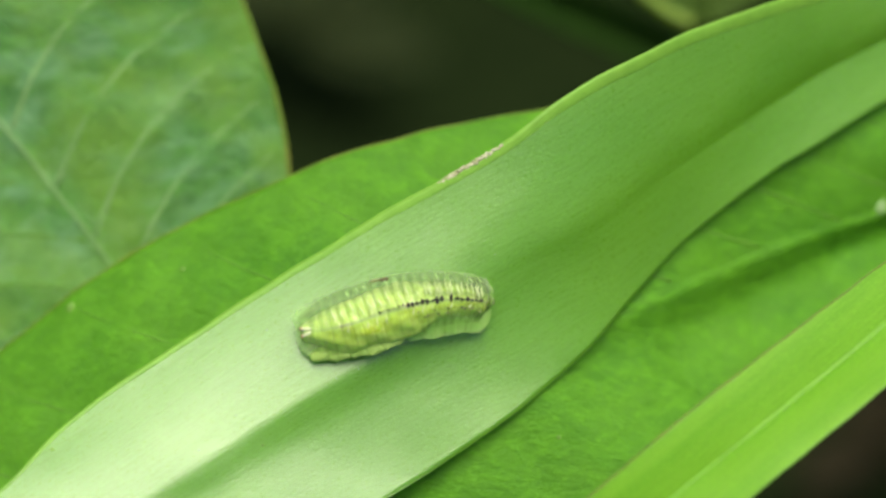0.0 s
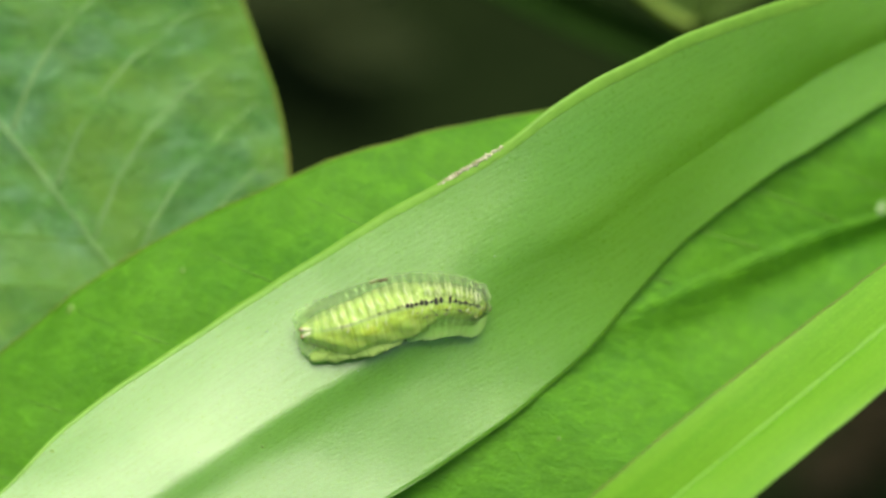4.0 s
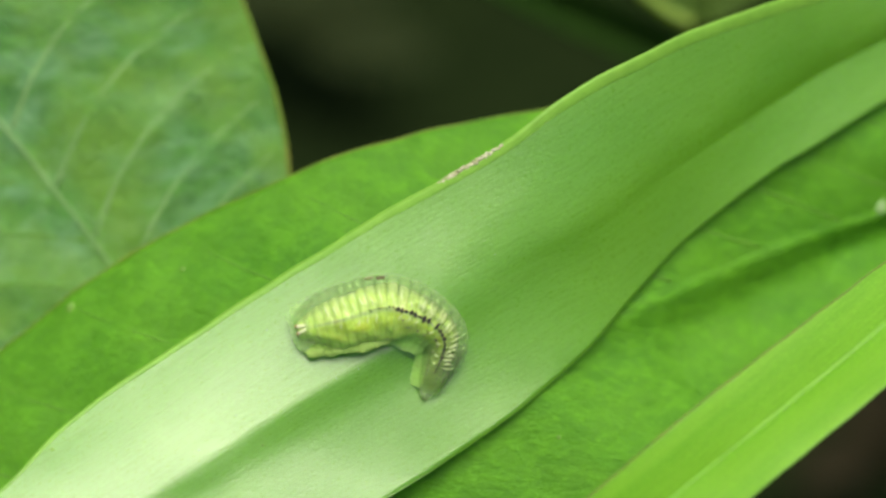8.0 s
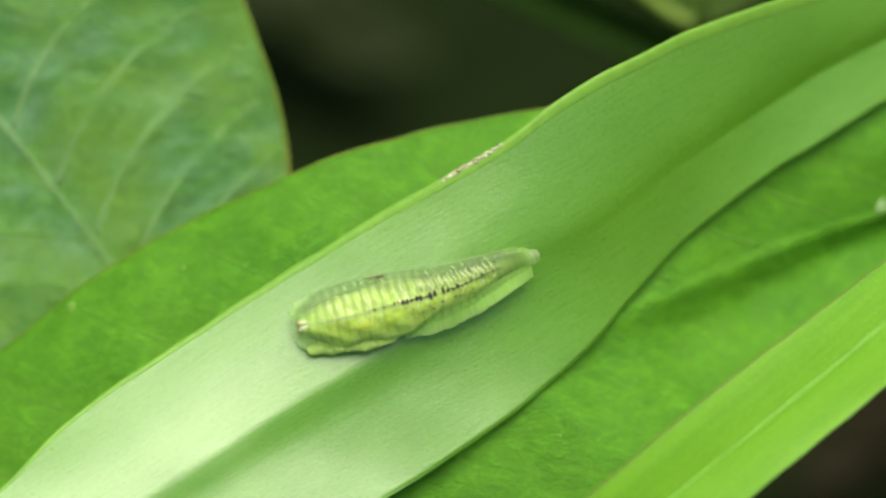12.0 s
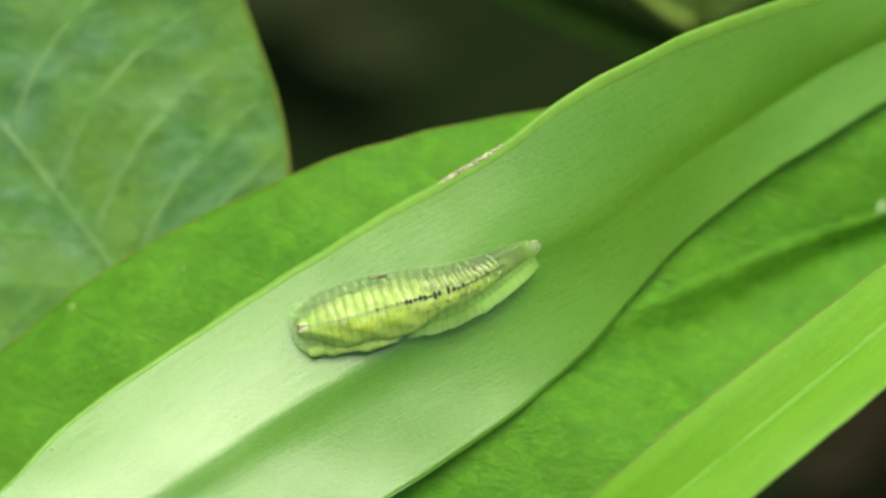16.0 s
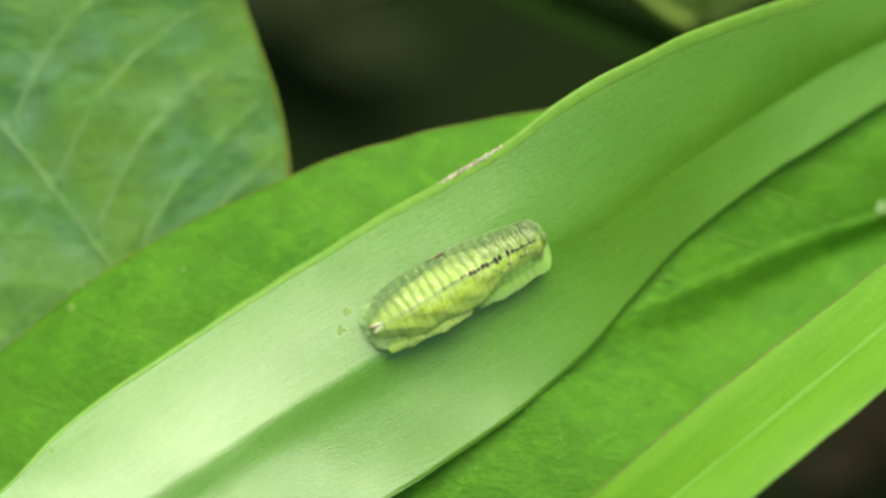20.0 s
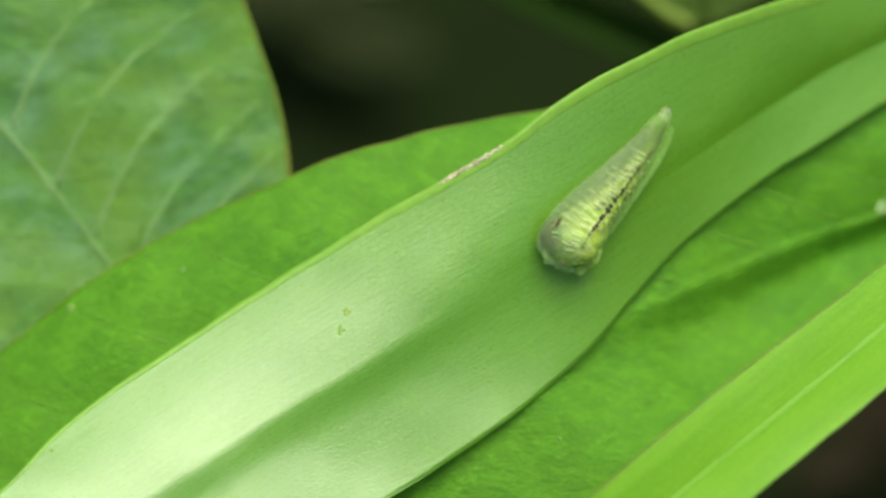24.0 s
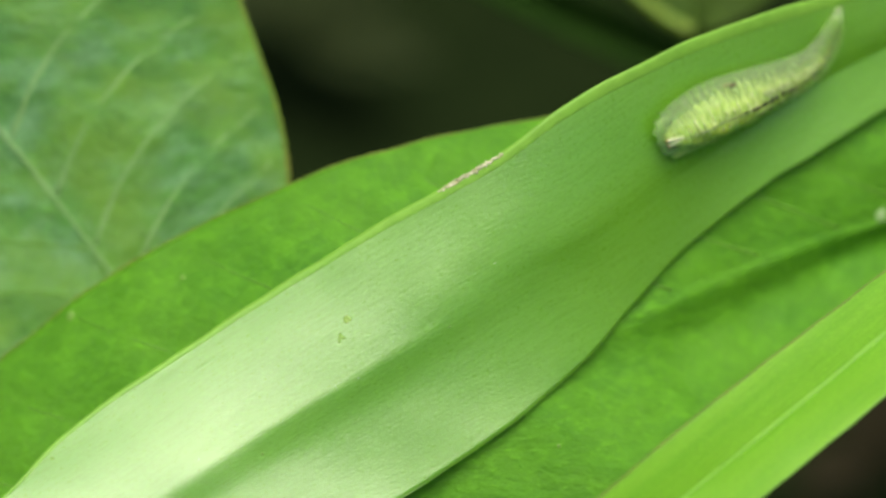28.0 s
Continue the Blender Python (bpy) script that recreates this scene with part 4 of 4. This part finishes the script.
def tergite(x0, x1, first):
    """One ring of the abdomen, tucked under the one before it; UV runs from its fore edge to its hind edge."""
    n, m = 12, 32
    verts, uvs, faces = [], [], []
    for i in range(n + 1):
        f = i / n
        x = x0 + (x1 - x0) * f
        g = (x - ABDOMEN[0]) / (ABDOMEN[1] - ABDOMEN[0])
        r = 0.90 * math.sin(math.pi * min(1.0, max(0.0, g)) ** 0.86) ** 0.62 * (1 - (0.05 * (1 - f) if not first else 0.0))
        for j in range(m):
            t = 2 * math.pi * j / m
            verts.append(Vector((x, r * math.cos(t), 1.24 + 0.96 * r * math.sin(t))) * ANT_MM)
            uvs.append((f, j / m))
    for i in range(n):
        for j in range(m):
            q = (j + 1) % m
            faces.append((i * m + j, i * m + q, (i + 1) * m + q, (i + 1) * m + j))
    me = bpy.data.meshes.new("abdomen_ring")
    me.from_pydata(verts, [], faces)
    lay = me.uv_layers.new(name="UVMap")
    lay.data.foreach_set("uv", np.array([uvs[lp.vertex_index] for lp in me.loops], dtype=np.float32).ravel())
    return smooth(me)


def tergite_material():
    """Black shell whose fore margin is broken up into reddish patches."""
    k = Net("ant abdomen")
    sep = k.n.new("ShaderNodeSeparateXYZ")
    k.link(k.n.new("ShaderNodeTexCoord").outputs["UV"], sep.inputs[0])
    band = k.ramp(sep.outputs[0], [(0.0, (1, 1, 1)), (0.22, (0.8, 0.8, 0.8)), (0.46, (0, 0, 0))])
    patch = k.noise(k.coords("Object", (1500, 1500, 1500)), 1.0, 3)
    share = k.mix(k.ramp(patch, [(0.44, (0.05, 0.05, 0.05)), (0.60, (1, 1, 1))]), (0, 0, 0), band)
    k.link(k.mix(share, (0.010, 0.008, 0.008), (0.19, 0.105, 0.08)), k.p.inputs["Base Color"])
    k.set(Roughness=0.26, Specular_IOR_Level=0.6, Coat_Weight=0.5, Coat_Roughness=0.12)
    k.link(k.bump(k.noise(k.coords("Object", (9000, 9000, 9000)), 1.0, 2), 0.3, 0.00003), k.p.inputs["Normal"])
    return k.m


ABDOMEN = (-1.55, -4.72)
ANT_RING = tergite_material()
abdomen = part("abdomen", tergite(-1.56, -2.50, True), ANT_RING, ant, "glossy black oval abdomen with reddish bands", local=Matrix())
for x0, x1 in ((-2.38, -3.28), (-3.16, -3.98), (-3.86, -4.71)):
    part("abdomen_ring", tergite(x0, x1, False), ANT_RING, abdomen, local=Matrix())
blob("waist", [((-1.45, 0, 1.02), (0.32, 0.36, 0.48))], ANT_RED)
blob("thorax", [((0.62, 0, 1.18), (0.68, 0.60, 0.54)), ((-0.25, 0, 1.10), (0.72, 0.46, 0.46)), ((-0.98, 0, 1.0), (0.50, 0.36, 0.40))], ANT_RED, "narrow reddish-black thorax")
blob("head", [((2.1, 0, 1.15), (0.92, 0.86, 0.64)), ((1.45, 0, 1.15), (0.45, 0.5, 0.4))], ANT, "rounded black head")
for side in (-1, 1):
    blob("eye", [((2.15, side * 0.74, 1.35), (0.20, 0.12, 0.18))], ANT)
    blob("jaw", [((2.95, side * 0.20, 0.95), (0.30, 0.16, 0.12))], ANT_RED)
legs = []
for k, (x, ang, reach) in enumerate(((0.75, 48, 2.9), (0.15, 95, 2.7), (-0.45, 138, 3.8))):
    for side in (-1, 1):
        root_at = Vector((x, side * 0.35, 0.85)) * ANT_MM
        pts = [Vector((0, 0, 0)), Vector((0.42 * reach, -0.22 * side, 0.75)) * ANT_MM, Vector((0.80 * reach, 0.10 * side, -0.45)) * ANT_MM, Vector((1.0 * reach, 0.38 * side, -0.82)) * ANT_MM, Vector((1.18 * reach, 0.55 * side, -0.85)) * ANT_MM]
        rest = pose(*root_at, 0, 0, side * ang)
        fine = [spline(pts, q / 20) for q in range(21)]
        rad = [(0.125 - 0.035 * abs(q - 4) / 4 if q < 9 else max(0.032, 0.09 - 0.007 * (q - 8))) * ANT_MM for q in range(21)]
        leg = part("leg", tube("leg", fine, rad, 8, up=Vector((0, 1, 0))), ANT_LEG, ant, "thin jointed black leg", local=rest)
        legs.append((leg, root_at, side * ang, 1 if (k + (side > 0)) % 2 else -1))
feelers = []
for side in (-1, 1):
    root_at = Vector((2.65, side * 0.30, 1.35)) * ANT_MM
    pts = [Vector((0, 0, 0)), Vector((0.65, 0, 0.35)) * ANT_MM, Vector((1.5, 0, 0.30)) * ANT_MM, Vector((2.5, 0.1, -0.15)) * ANT_MM, Vector((3.5, 0.2, -0.9)) * ANT_MM]
    fine = [spline(pts, q / 20) for q in range(21)]
    rest = pose(*root_at, 0, 0, side * 38)
    feeler = part("antenna", tube("antenna", fine, [0.065 * ANT_MM if q < 9 else 0.08 * ANT_MM for q in range(21)], 8, up=Vector((0, 1, 0))), ANT_LEG, ant, "thin elbowed antenna", local=rest)
    feelers.append((feeler, root_at, side))


# ---- what moves ----
def leaf_height(leaf, steps=60):
    """A look-up of how high the leaf stands over the slope frame."""
    grid = np.array([tuple(leaf.flat(i / 120, -1 + 2 * j / steps)) for i in range(121) for j in range(steps + 1)])

    def height(u, v):
        d = (grid[:, 0] - u) ** 2 + (grid[:, 1] - v) ** 2
        near = np.argsort(d)[:6]
        wt = 1 / (d[near] + 0.01)
        return float((grid[near, 2] * wt).sum() / wt.sum())
    return height


def motions():
    keys = []

    def crawl(t, *line, tuck=0.0, bunch=0.0, lift=0.0, rear=0.0, roll=0.0):
        """The larva at t: its middle line from tail to head, how far the head is drawn in and the tail bunched, how far either is raised."""
        keys.append((t, line, tuck, bunch, lift, rear, roll))

    crawl(0.0, (-5.55, -3.19), (-3.76, -2.8), (-1.82, -2.2), (0.13, -1.86), (1.95, -2.0), tuck=0.9)
    crawl(1.5, (-5.55, -3.17), (-3.76, -2.78), (-1.82, -2.17), (0.13, -1.84), (1.95, -1.97), tuck=0.9)
    crawl(3.5, (-5.55, -3.15), (-3.76, -2.77), (-1.82, -2.16), (0.13, -1.83), (1.95, -1.96), tuck=0.9)
    crawl(5.5, (-5.62, -3.11), (-3.76, -2.77), (-1.88, -2.25), (-0.13, -2.1), (1.04, -3.63), tuck=0.85)
    crawl(6.0, (-5.64, -3.06), (-3.52, -2.54), (-1.66, -2.19), (0.13, -2.19), (1.1, -3.53), tuck=0.85)
    crawl(6.5, (-5.73, -3.01), (-3.76, -2.55), (-1.88, -2.21), (-0.02, -2.27), (1.34, -3.44), tuck=0.85)
    crawl(7.0, (-5.73, -3.08), (-3.76, -2.56), (-1.88, -2.13), (-0.13, -2.33), (1.17, -4.06), tuck=0.8)
    crawl(7.5, (-5.73, -3.11), (-3.76, -2.57), (-2.01, -2.09), (-0.37, -2.57), (0.61, -4.49), tuck=0.75)
    crawl(7.8, (-5.73, -3.11), (-3.76, -2.57), (-1.77, -2.22), (0.02, -3.3), (-0.45, -5.68), tuck=0.5)
    crawl(8.0, (-5.73, -3.11), (-3.76, -2.57), (-1.77, -2.22), (0.02, -3.34), (-0.73, -5.74), tuck=0.5)
    crawl(8.3, (-5.7, -3.02), (-3.91, -2.55), (-1.88, -2.39), (-0.22, -3.8), (0, -6.5), tuck=0.35)
    crawl(8.5, (-5.7, -3.02), (-3.87, -2.55), (-1.82, -2.4), (-0.17, -3.67), (-0.35, -5.36), (-1.47, -7.15), tuck=0.1)
    crawl(8.8, (-5.7, -3.02), (-3.91, -2.48), (-1.88, -2.33), (-0.22, -3.48), (0.15, -5.03), (-0.54, -6.85), tuck=0.2)
    crawl(9.0, (-5.7, -3.02), (-3.91, -2.48), (-1.88, -2.33), (-0.41, -3.33), (0.63, -5.03), (1.9, -7.11), tuck=0.05, lift=0.5)
    crawl(9.3, (-5.7, -3.02), (-3.91, -2.48), (-1.88, -2.33), (-0.41, -3.33), (0.63, -5.03), (1.9, -6.98), tuck=0.1, lift=0.5)
    crawl(9.5, (-5.7, -3), (-3.91, -2.48), (-1.88, -2.22), (-0.15, -2.85), (1.08, -3.8), (1.97, -4.88), tuck=0.3, lift=2.2)
    crawl(9.8, (-5.7, -3), (-3.91, -2.48), (-1.88, -2.33), (0.15, -2.7), (2.33, -4.26), (5.03, -6.19), tuck=0, lift=1.6)
    crawl(10.0, (-5.7, -3), (-3.91, -2.48), (-1.88, -2.29), (0.15, -2.77), (2.18, -4.11), (4.39, -5.63), tuck=0.05, lift=1.8)
    crawl(10.3, (-5.7, -3.01), (-3.91, -2.5), (-1.88, -2.19), (0.45, -2.5), (2.81, -3.13), (5.12, -4), tuck=0, lift=2)
    crawl(10.5, (-5.68, -3.06), (-3.76, -2.48), (-1.66, -2.13), (0.22, -2.48), (1.86, -3.54), (3.03, -4.82), tuck=0.3, lift=1.3)
    crawl(10.8, (-5.68, -3.06), (-3.76, -2.48), (-1.66, -2.14), (0.22, -2.48), (1.77, -3.54), (2.81, -4.82), tuck=0.4, lift=1)
    crawl(11.0, (-5.68, -3.07), (-3.76, -2.59), (-1.66, -2.14), (0.45, -2.48), (2.33, -3.07), (4.33, -3.63), tuck=0.05, lift=1.5)
    crawl(11.2, (-5.68, -3.02), (-3.76, -2.44), (-1.66, -2.03), (0.22, -1.77), (1.38, -1.42), (2.44, -0.8), tuck=0.35, lift=2.2)
    crawl(11.5, (-5.68, -3), (-3.76, -2.53), (-1.66, -2.05), (0.45, -1.42), (2.33, -0.6), (4.06, 0.02), tuck=0.2, lift=0.5)
    crawl(12.0, (-5.68, -3), (-3.76, -2.55), (-1.66, -2.05), (0.45, -1.47), (2.29, -0.67), (3.73, -0.19), tuck=0.3, lift=0.2)
    crawl(12.5, (-5.68, -3.05), (-3.76, -2.57), (-1.66, -2.05), (0.45, -1.49), (2.2, -0.76), (3.58, -0.33), tuck=0.35)
    crawl(14.5, (-5.68, -3.04), (-3.76, -2.56), (-1.43, -1.98), (0.69, -1.29), (2.79, 0.01), (5.43, 1.36), tuck=0, lift=1)
    crawl(15.0, (-5.68, -3.03), (-3.76, -2.56), (-1.43, -1.97), (0.69, -1.39), (2.57, -0.46), (3.89, 0.25), tuck=0.3)
    crawl(16.0, (-5.68, -3.02), (-3.76, -2.54), (-1.43, -1.96), (0.69, -1.38), (2.51, -0.45), (3.75, 0.27), tuck=0.33)
    crawl(17.0, (-5.68, -3), (-3.76, -2.52), (-1.43, -1.98), (0.69, -1.35), (2.46, -0.38), (3.73, 0.38), tuck=0.33)
    crawl(18.5, (-5.66, -3), (-3.72, -2.52), (-1.43, -1.98), (0.69, -1.36), (2.46, -0.39), (3.69, 0.35), tuck=0.33)
    crawl(18.8, (-5.6, -3), (-3.65, -2.5), (-1.38, -1.96), (0.69, -1.34), (2.46, -0.39), (3.73, 0.35), tuck=0.33)
    crawl(19.0, (-5.01, -2.89), (-3.11, -2.35), (-0.95, -1.75), (0.78, -1.21), (2.51, -0.39), (3.82, 0.35), tuck=0.3)
    crawl(19.3, (-3, -3.2), (-1.82, -2.29), (-0.19, -1.49), (1.62, -0.54), (3.62, 0.28), tuck=0.3, bunch=0.6, rear=0.44)
    crawl(19.5, (-3, -3), (-1.43, -2.18), (0.45, -1.25), (2.1, -0.43), (3.75, 0.28), tuck=0.35, bunch=0.2, rear=0.17)
    crawl(19.8, (-2.79, -3.11), (-0.95, -2.07), (0.93, -0.89), (2.55, -0.09), (3.67, 0.26), tuck=0.6)
    crawl(20.0, (-2.83, -3.11), (-0.71, -1.84), (1.38, -0.67), (3.27, 0.28), (4, 0.56), tuck=0.9)
    crawl(20.2, (-2.68, -3.04), (-0.52, -1.74), (1.45, -0.55), (3.38, 0.49), (4.88, 1.06), tuck=0.8)
    crawl(20.5, (-2.64, -2.95), (-0.52, -1.72), (1.43, -0.53), (3.38, 0.55), (4.81, 1.31), (6.08, 1.93), tuck=0.4)
    crawl(20.8, (-0.78, -2.1), (0.56, -1.3), (2.07, -0.43), (4.17, 0.65), (6.13, 2.01), tuck=0.3, bunch=0.5, rear=0.33)
    crawl(21.0, (0.61, -2.23), (1.21, -1.41), (2.49, -0.31), (4.48, 1.19), (5.77, 2.55), tuck=0.1, bunch=0.75, rear=0.66)
    crawl(21.2, (0.54, -1.78), (1.86, -0.87), (3.16, 0.1), (4.7, 1.08), (5.7, 2.5), tuck=0.4, bunch=0.3, rear=0.17)
    crawl(21.5, (0.5, -1.81), (2.07, -0.67), (3.82, 0.53), (5.59, 1.73), (6.75, 2.39), tuck=0.8)
    crawl(23.5, (0.67, -1.77), (2.49, -0.06), (5.1, 1.63), (7.58, 2.72), (9.17, 3.05), (11.39, 3.29), tuck=0, lift=1, roll=-15)
    crawl(23.7, (1.6, -1.6), (3.56, 0.37), (6.04, 2.1), (7.58, 3.5), (8.94, 5.39), tuck=0.05, roll=-20)
    crawl(24.0, (4.37, -0.56), (5.26, 0.97), (6.95, 2.88), (8.22, 4.44), (8.85, 5.61), tuck=0.1, bunch=0.7, rear=0.66, roll=-30)
    crawl(24.3, (3.97, 0.06), (5.63, 1.58), (7.38, 2.91), (8.33, 4.2), (8.6, 5.48), tuck=0.3, bunch=0.3, rear=0.17, roll=-42)
    crawl(24.5, (3.82, 0.14), (5.63, 1.6), (7.38, 3.06), (9.12, 4.22), (9.76, 4.45), tuck=0.85, roll=-42)
    crawl(24.8, (5.5, 0.54), (6.15, 2.23), (7.94, 4.09), (9.58, 5.82), (10.61, 7.57), tuck=0, bunch=0.4, rear=0.44, roll=-42)
    crawl(25.0, (6.44, 0.86), (6.84, 2.24), (7.88, 4.21), (9.53, 5.6), (10.91, 6.38), (12.64, 6.62), tuck=0, bunch=0.5, rear=0.66, roll=-42)
    crawl(25.3, (5.99, 1.98), (7.81, 3.03), (9.31, 4.55), (10.61, 5.85), (11.74, 6.92), tuck=0.2, bunch=0.3, rear=0.22, roll=-42)
    crawl(25.5, (5.86, 1.99), (7.81, 3.39), (9.72, 4.69), (10.91, 6), (11.74, 6.86), tuck=0.3, bunch=0.1, roll=-42)
    crawl(25.8, (6.08, 2), (7.94, 3.68), (9.72, 4.99), (11.49, 6.17), (12.18, 6.36), tuck=0.8, roll=-42)
    crawl(26.0, (6.42, 1.98), (8.24, 3.98), (10.31, 5.58), (12.69, 5.91), (15.2, 4.29), tuck=0, lift=1.5, roll=-42)
    crawl(26.2, (6.75, 2.02), (8.24, 4.21), (10.31, 5.59), (12.39, 6.16), (13.81, 5.52), tuck=0.4, lift=0.5, roll=-42)
    crawl(26.5, (7.94, 2.65), (8.33, 4.53), (10.01, 5.97), (12.39, 6.59), (15.06, 7.12), tuck=0, bunch=0.3, rear=0.44, roll=-42)
    crawl(26.7, (8.62, 3), (9.6, 4.69), (11.21, 6), (12.99, 6.75), (14.52, 7.3), tuck=0.1, bunch=0.5, rear=0.55, roll=-42)
    crawl(26.9, (8.37, 4.51), (10.15, 4.78), (11.49, 5.89), (13.3, 6.64), (14.45, 7.35), tuck=0.1, bunch=0.5, rear=0.28, roll=-42)
    crawl(27.0, (8.35, 4.54), (10.31, 5.01), (11.79, 6.03), (13.3, 6.78), (14.35, 7.36), tuck=0.15, bunch=0.4, rear=0.17, roll=-42)
    crawl(27.2, (8.42, 4.54), (10.61, 5.26), (12.39, 5.98), (13.74, 6.68), (14.45, 7.48), tuck=0.4, bunch=0.1, roll=-42)
    crawl(27.5, (8.42, 4.58), (10.61, 5.65), (12.69, 6.4), (14.82, 7.16), (15.46, 7.22), tuck=0.8, roll=-42)
    crawl(27.7, (8.42, 4.61), (10.31, 5.76), (12.39, 6.58), (14.52, 7.34), (17.41, 8.13), tuck=0, lift=1, roll=-42)
    crawl(27.8, (8.42, 4.62), (10.31, 5.73), (12.39, 6.59), (14.82, 7.79), (17.36, 10.04), tuck=0, lift=1, roll=-42)
    crawl(28.0, (8.42, 4.65), (10.31, 5.76), (12.39, 6.62), (14.66, 7.68), (15.72, 9.01), (16.1, 10.19), tuck=0.05, roll=-42)

    on_strap = leaf_height(strap)
    tracks = [[] for _ in rings]
    body_rows = []
    for t, line, tuck, bunch, lift, rear, roll in keys:
        pts = [spline([(u, v, 0) for u, v in line], i / 80) for i in range(81)]
        runs = [0.0]
        for a, b in zip(pts, pts[1:]):
            runs.append(runs[-1] + (b - a).length)
        total = runs[-1]

        def along(d):
            d = min(max(d, 0.0), total)
            for i in range(80):
                if runs[i + 1] >= d:
                    f = (d - runs[i]) / max(runs[i + 1] - runs[i], 1e-6)
                    return pts[i].lerp(pts[i + 1], f)
            return pts[-1]

        def drawn(f):
            x = 0.62 + (f - 0.62) * (1 - tuck) if f > 0.62 else f
            return x if x > 0.3 else 0.3 - (0.3 - x) * (1 - bunch)

        lo, hi = drawn(0.0), drawn(1.0)
        centre = along(total * 0.4)
        base = Vector((centre.x, centre.y, on_strap(centre.x, centre.y)))
        body_rows.append((t, SLOPE @ Matrix.Translation(base * MM)))
        places, ups = [], []
        for i in range(RINGS):
            f = i / (RINGS - 1)
            d = 0.46 + (total - 0.78) * (drawn(f) - lo) / (hi - lo)
            p = along(d)
            g = d / total
            rise = lift * max(0.0, (g - 0.42) / 0.58) ** 1.4 + 0.4 * rear * max(0.0, 1 - g / 0.42) ** 1.3
            z = on_strap(p.x, p.y) + girth(f) * 0.38 + 0.04 + rise
            if f > 0.75:
                z = max(z, places[-1].z - 0.09 + rise * 0.02)
            places.append(Vector((p.x, p.y, z)))
        for i, ring in enumerate(rings):
            a, b = places[max(i - 1, 0)], places[min(i + 1, RINGS - 1)]
            flatdir = along(0.46 + (total - 0.78) * (drawn(min(1, (i + 1) / (RINGS - 1))) - lo) / (hi - lo) + 0.25) - along(0.46 + (total - 0.78) * (drawn(max(0, (i - 1) / (RINGS - 1))) - lo) / (hi - lo) - 0.25)
            x = Vector((flatdir.x, flatdir.y, (b.z - a.z) * 0.8)).normalized()
            left_side = Vector((0, 0, 1)).cross(x).normalized()
            y0 = left_side
            z0 = x.cross(y0).normalized()
            c, s = math.cos(radians(roll)), math.sin(radians(roll))
            z1 = z0 * c + y0 * s
            y1 = z1.cross(x)
            q = (places[i] - base) * MM
            m = Matrix(((x.x, y1.x, z1.x, q.x), (x.y, y1.y, z1.y, q.y), (x.z, y1.z, z1.z, q.z), (0, 0, 0, 1)))
            tracks[i].append((t, m))
    walk(larva, body_rows)
    for ring, rows in zip(rings, tracks):
        walk(ring, rows)

    # the ant runs down the grey-green leaf, stops at the broad leaf, turns and leaves
    on_left = leaf_height(left)
    steps = []

    def run(t, rear, head):
        """The ant at t: the middle of its abdomen and of its head on the leaf."""
        a, b = Vector(rear) * 0.932, Vector(head) * 0.932
        d = (b - a).normalized()
        mid = a.lerp(b, 0.58)
        h = on_left(mid.x, mid.y)
        steps.append((t, SLOPE @ pose(mid.x * MM, mid.y * MM, (h + 0.05) * MM, 0, 0, math.degrees(math.atan2(d.y, d.x)))))

    run(0.0, (-11.55, 21.93), (-11.29, 16.08))
    run(0.7, (-11.55, 21.44), (-11.29, 15.59))
    run(0.9, (-11.55, 16.75), (-10.89, 10.82))
    run(1.0, (-11.42, 13.77), (-10.48, 7.92))
    run(1.1, (-10.94, 10.44), (-9.08, 4.85))
    run(1.2, (-10.71, 8.49), (-8.09, 3.2))
    run(1.3, (-11.55, 8.36), (-7.86, 3.66))
    run(1.4, (-11.45, 8.39), (-8.09, 3.46))
    run(1.6, (-11.17, 8.45), (-8.09, 3.46))
    run(1.7, (-11.6, 9.52), (-10.78, 3.41))
    run(1.8, (-11.78, 9.72), (-15.52, 5.04))
    run(1.9, (-12.16, 9.62), (-16.69, 5.43))
    run(2.0, (-12.18, 9.52), (-16.63, 5.45))
    run(2.1, (-12.28, 9.68), (-16.76, 5.43))
    run(2.2, (-12.56, 9.52), (-17.37, 5.61))
    run(2.3, (-14.68, 8.51), (-19.61, 5.28))
    run(2.4, (-15.16, 8.33), (-20.7, 5.84))
    run(2.5, (-18.34, 7.31), (-24.14, 5.58))
    run(2.6, (-22.1, 6.34), (-27.83, 4.82))
    run(2.8, (-27.06, 5.2), (-32.66, 3.67))
    run(28.0, (-27.06, 5.48), (-32.66, 3.96))
    walk(ant, steps)
    gait = [0.0] + [0.7 + 0.05 * i for i in range(42)] + [28.0]
    for leg, root_at, ang, phase in legs:
        rows = []
        for t in gait:
            fast = 0.7 <= t <= 1.2 or 1.62 <= t <= 1.95 or 2.2 <= t <= 2.7
            swing = phase * math.sin(t * 2 * math.pi * 5.0) * (20 if fast else 2)
            raise_ = max(0.0, phase * math.cos(t * 2 * math.pi * 5.0)) * (9 if fast else 0)
            rows.append((t, pose(*root_at, 0, -raise_, ang + swing)))
        walk(leg, rows)
    for feeler, root_at, side in feelers:
        rows = []
        for t in gait:
            reach = 46 if side > 0 and 1.25 < t < 1.65 else 0      # feels along the broad leaf's edge
            rows.append((t, pose(*root_at, 0, 8 * math.sin(t * 11 + side), side * (38 + reach + 14 * math.sin(t * 7 + side * 1.3)))))
        walk(feeler, rows)


motions()
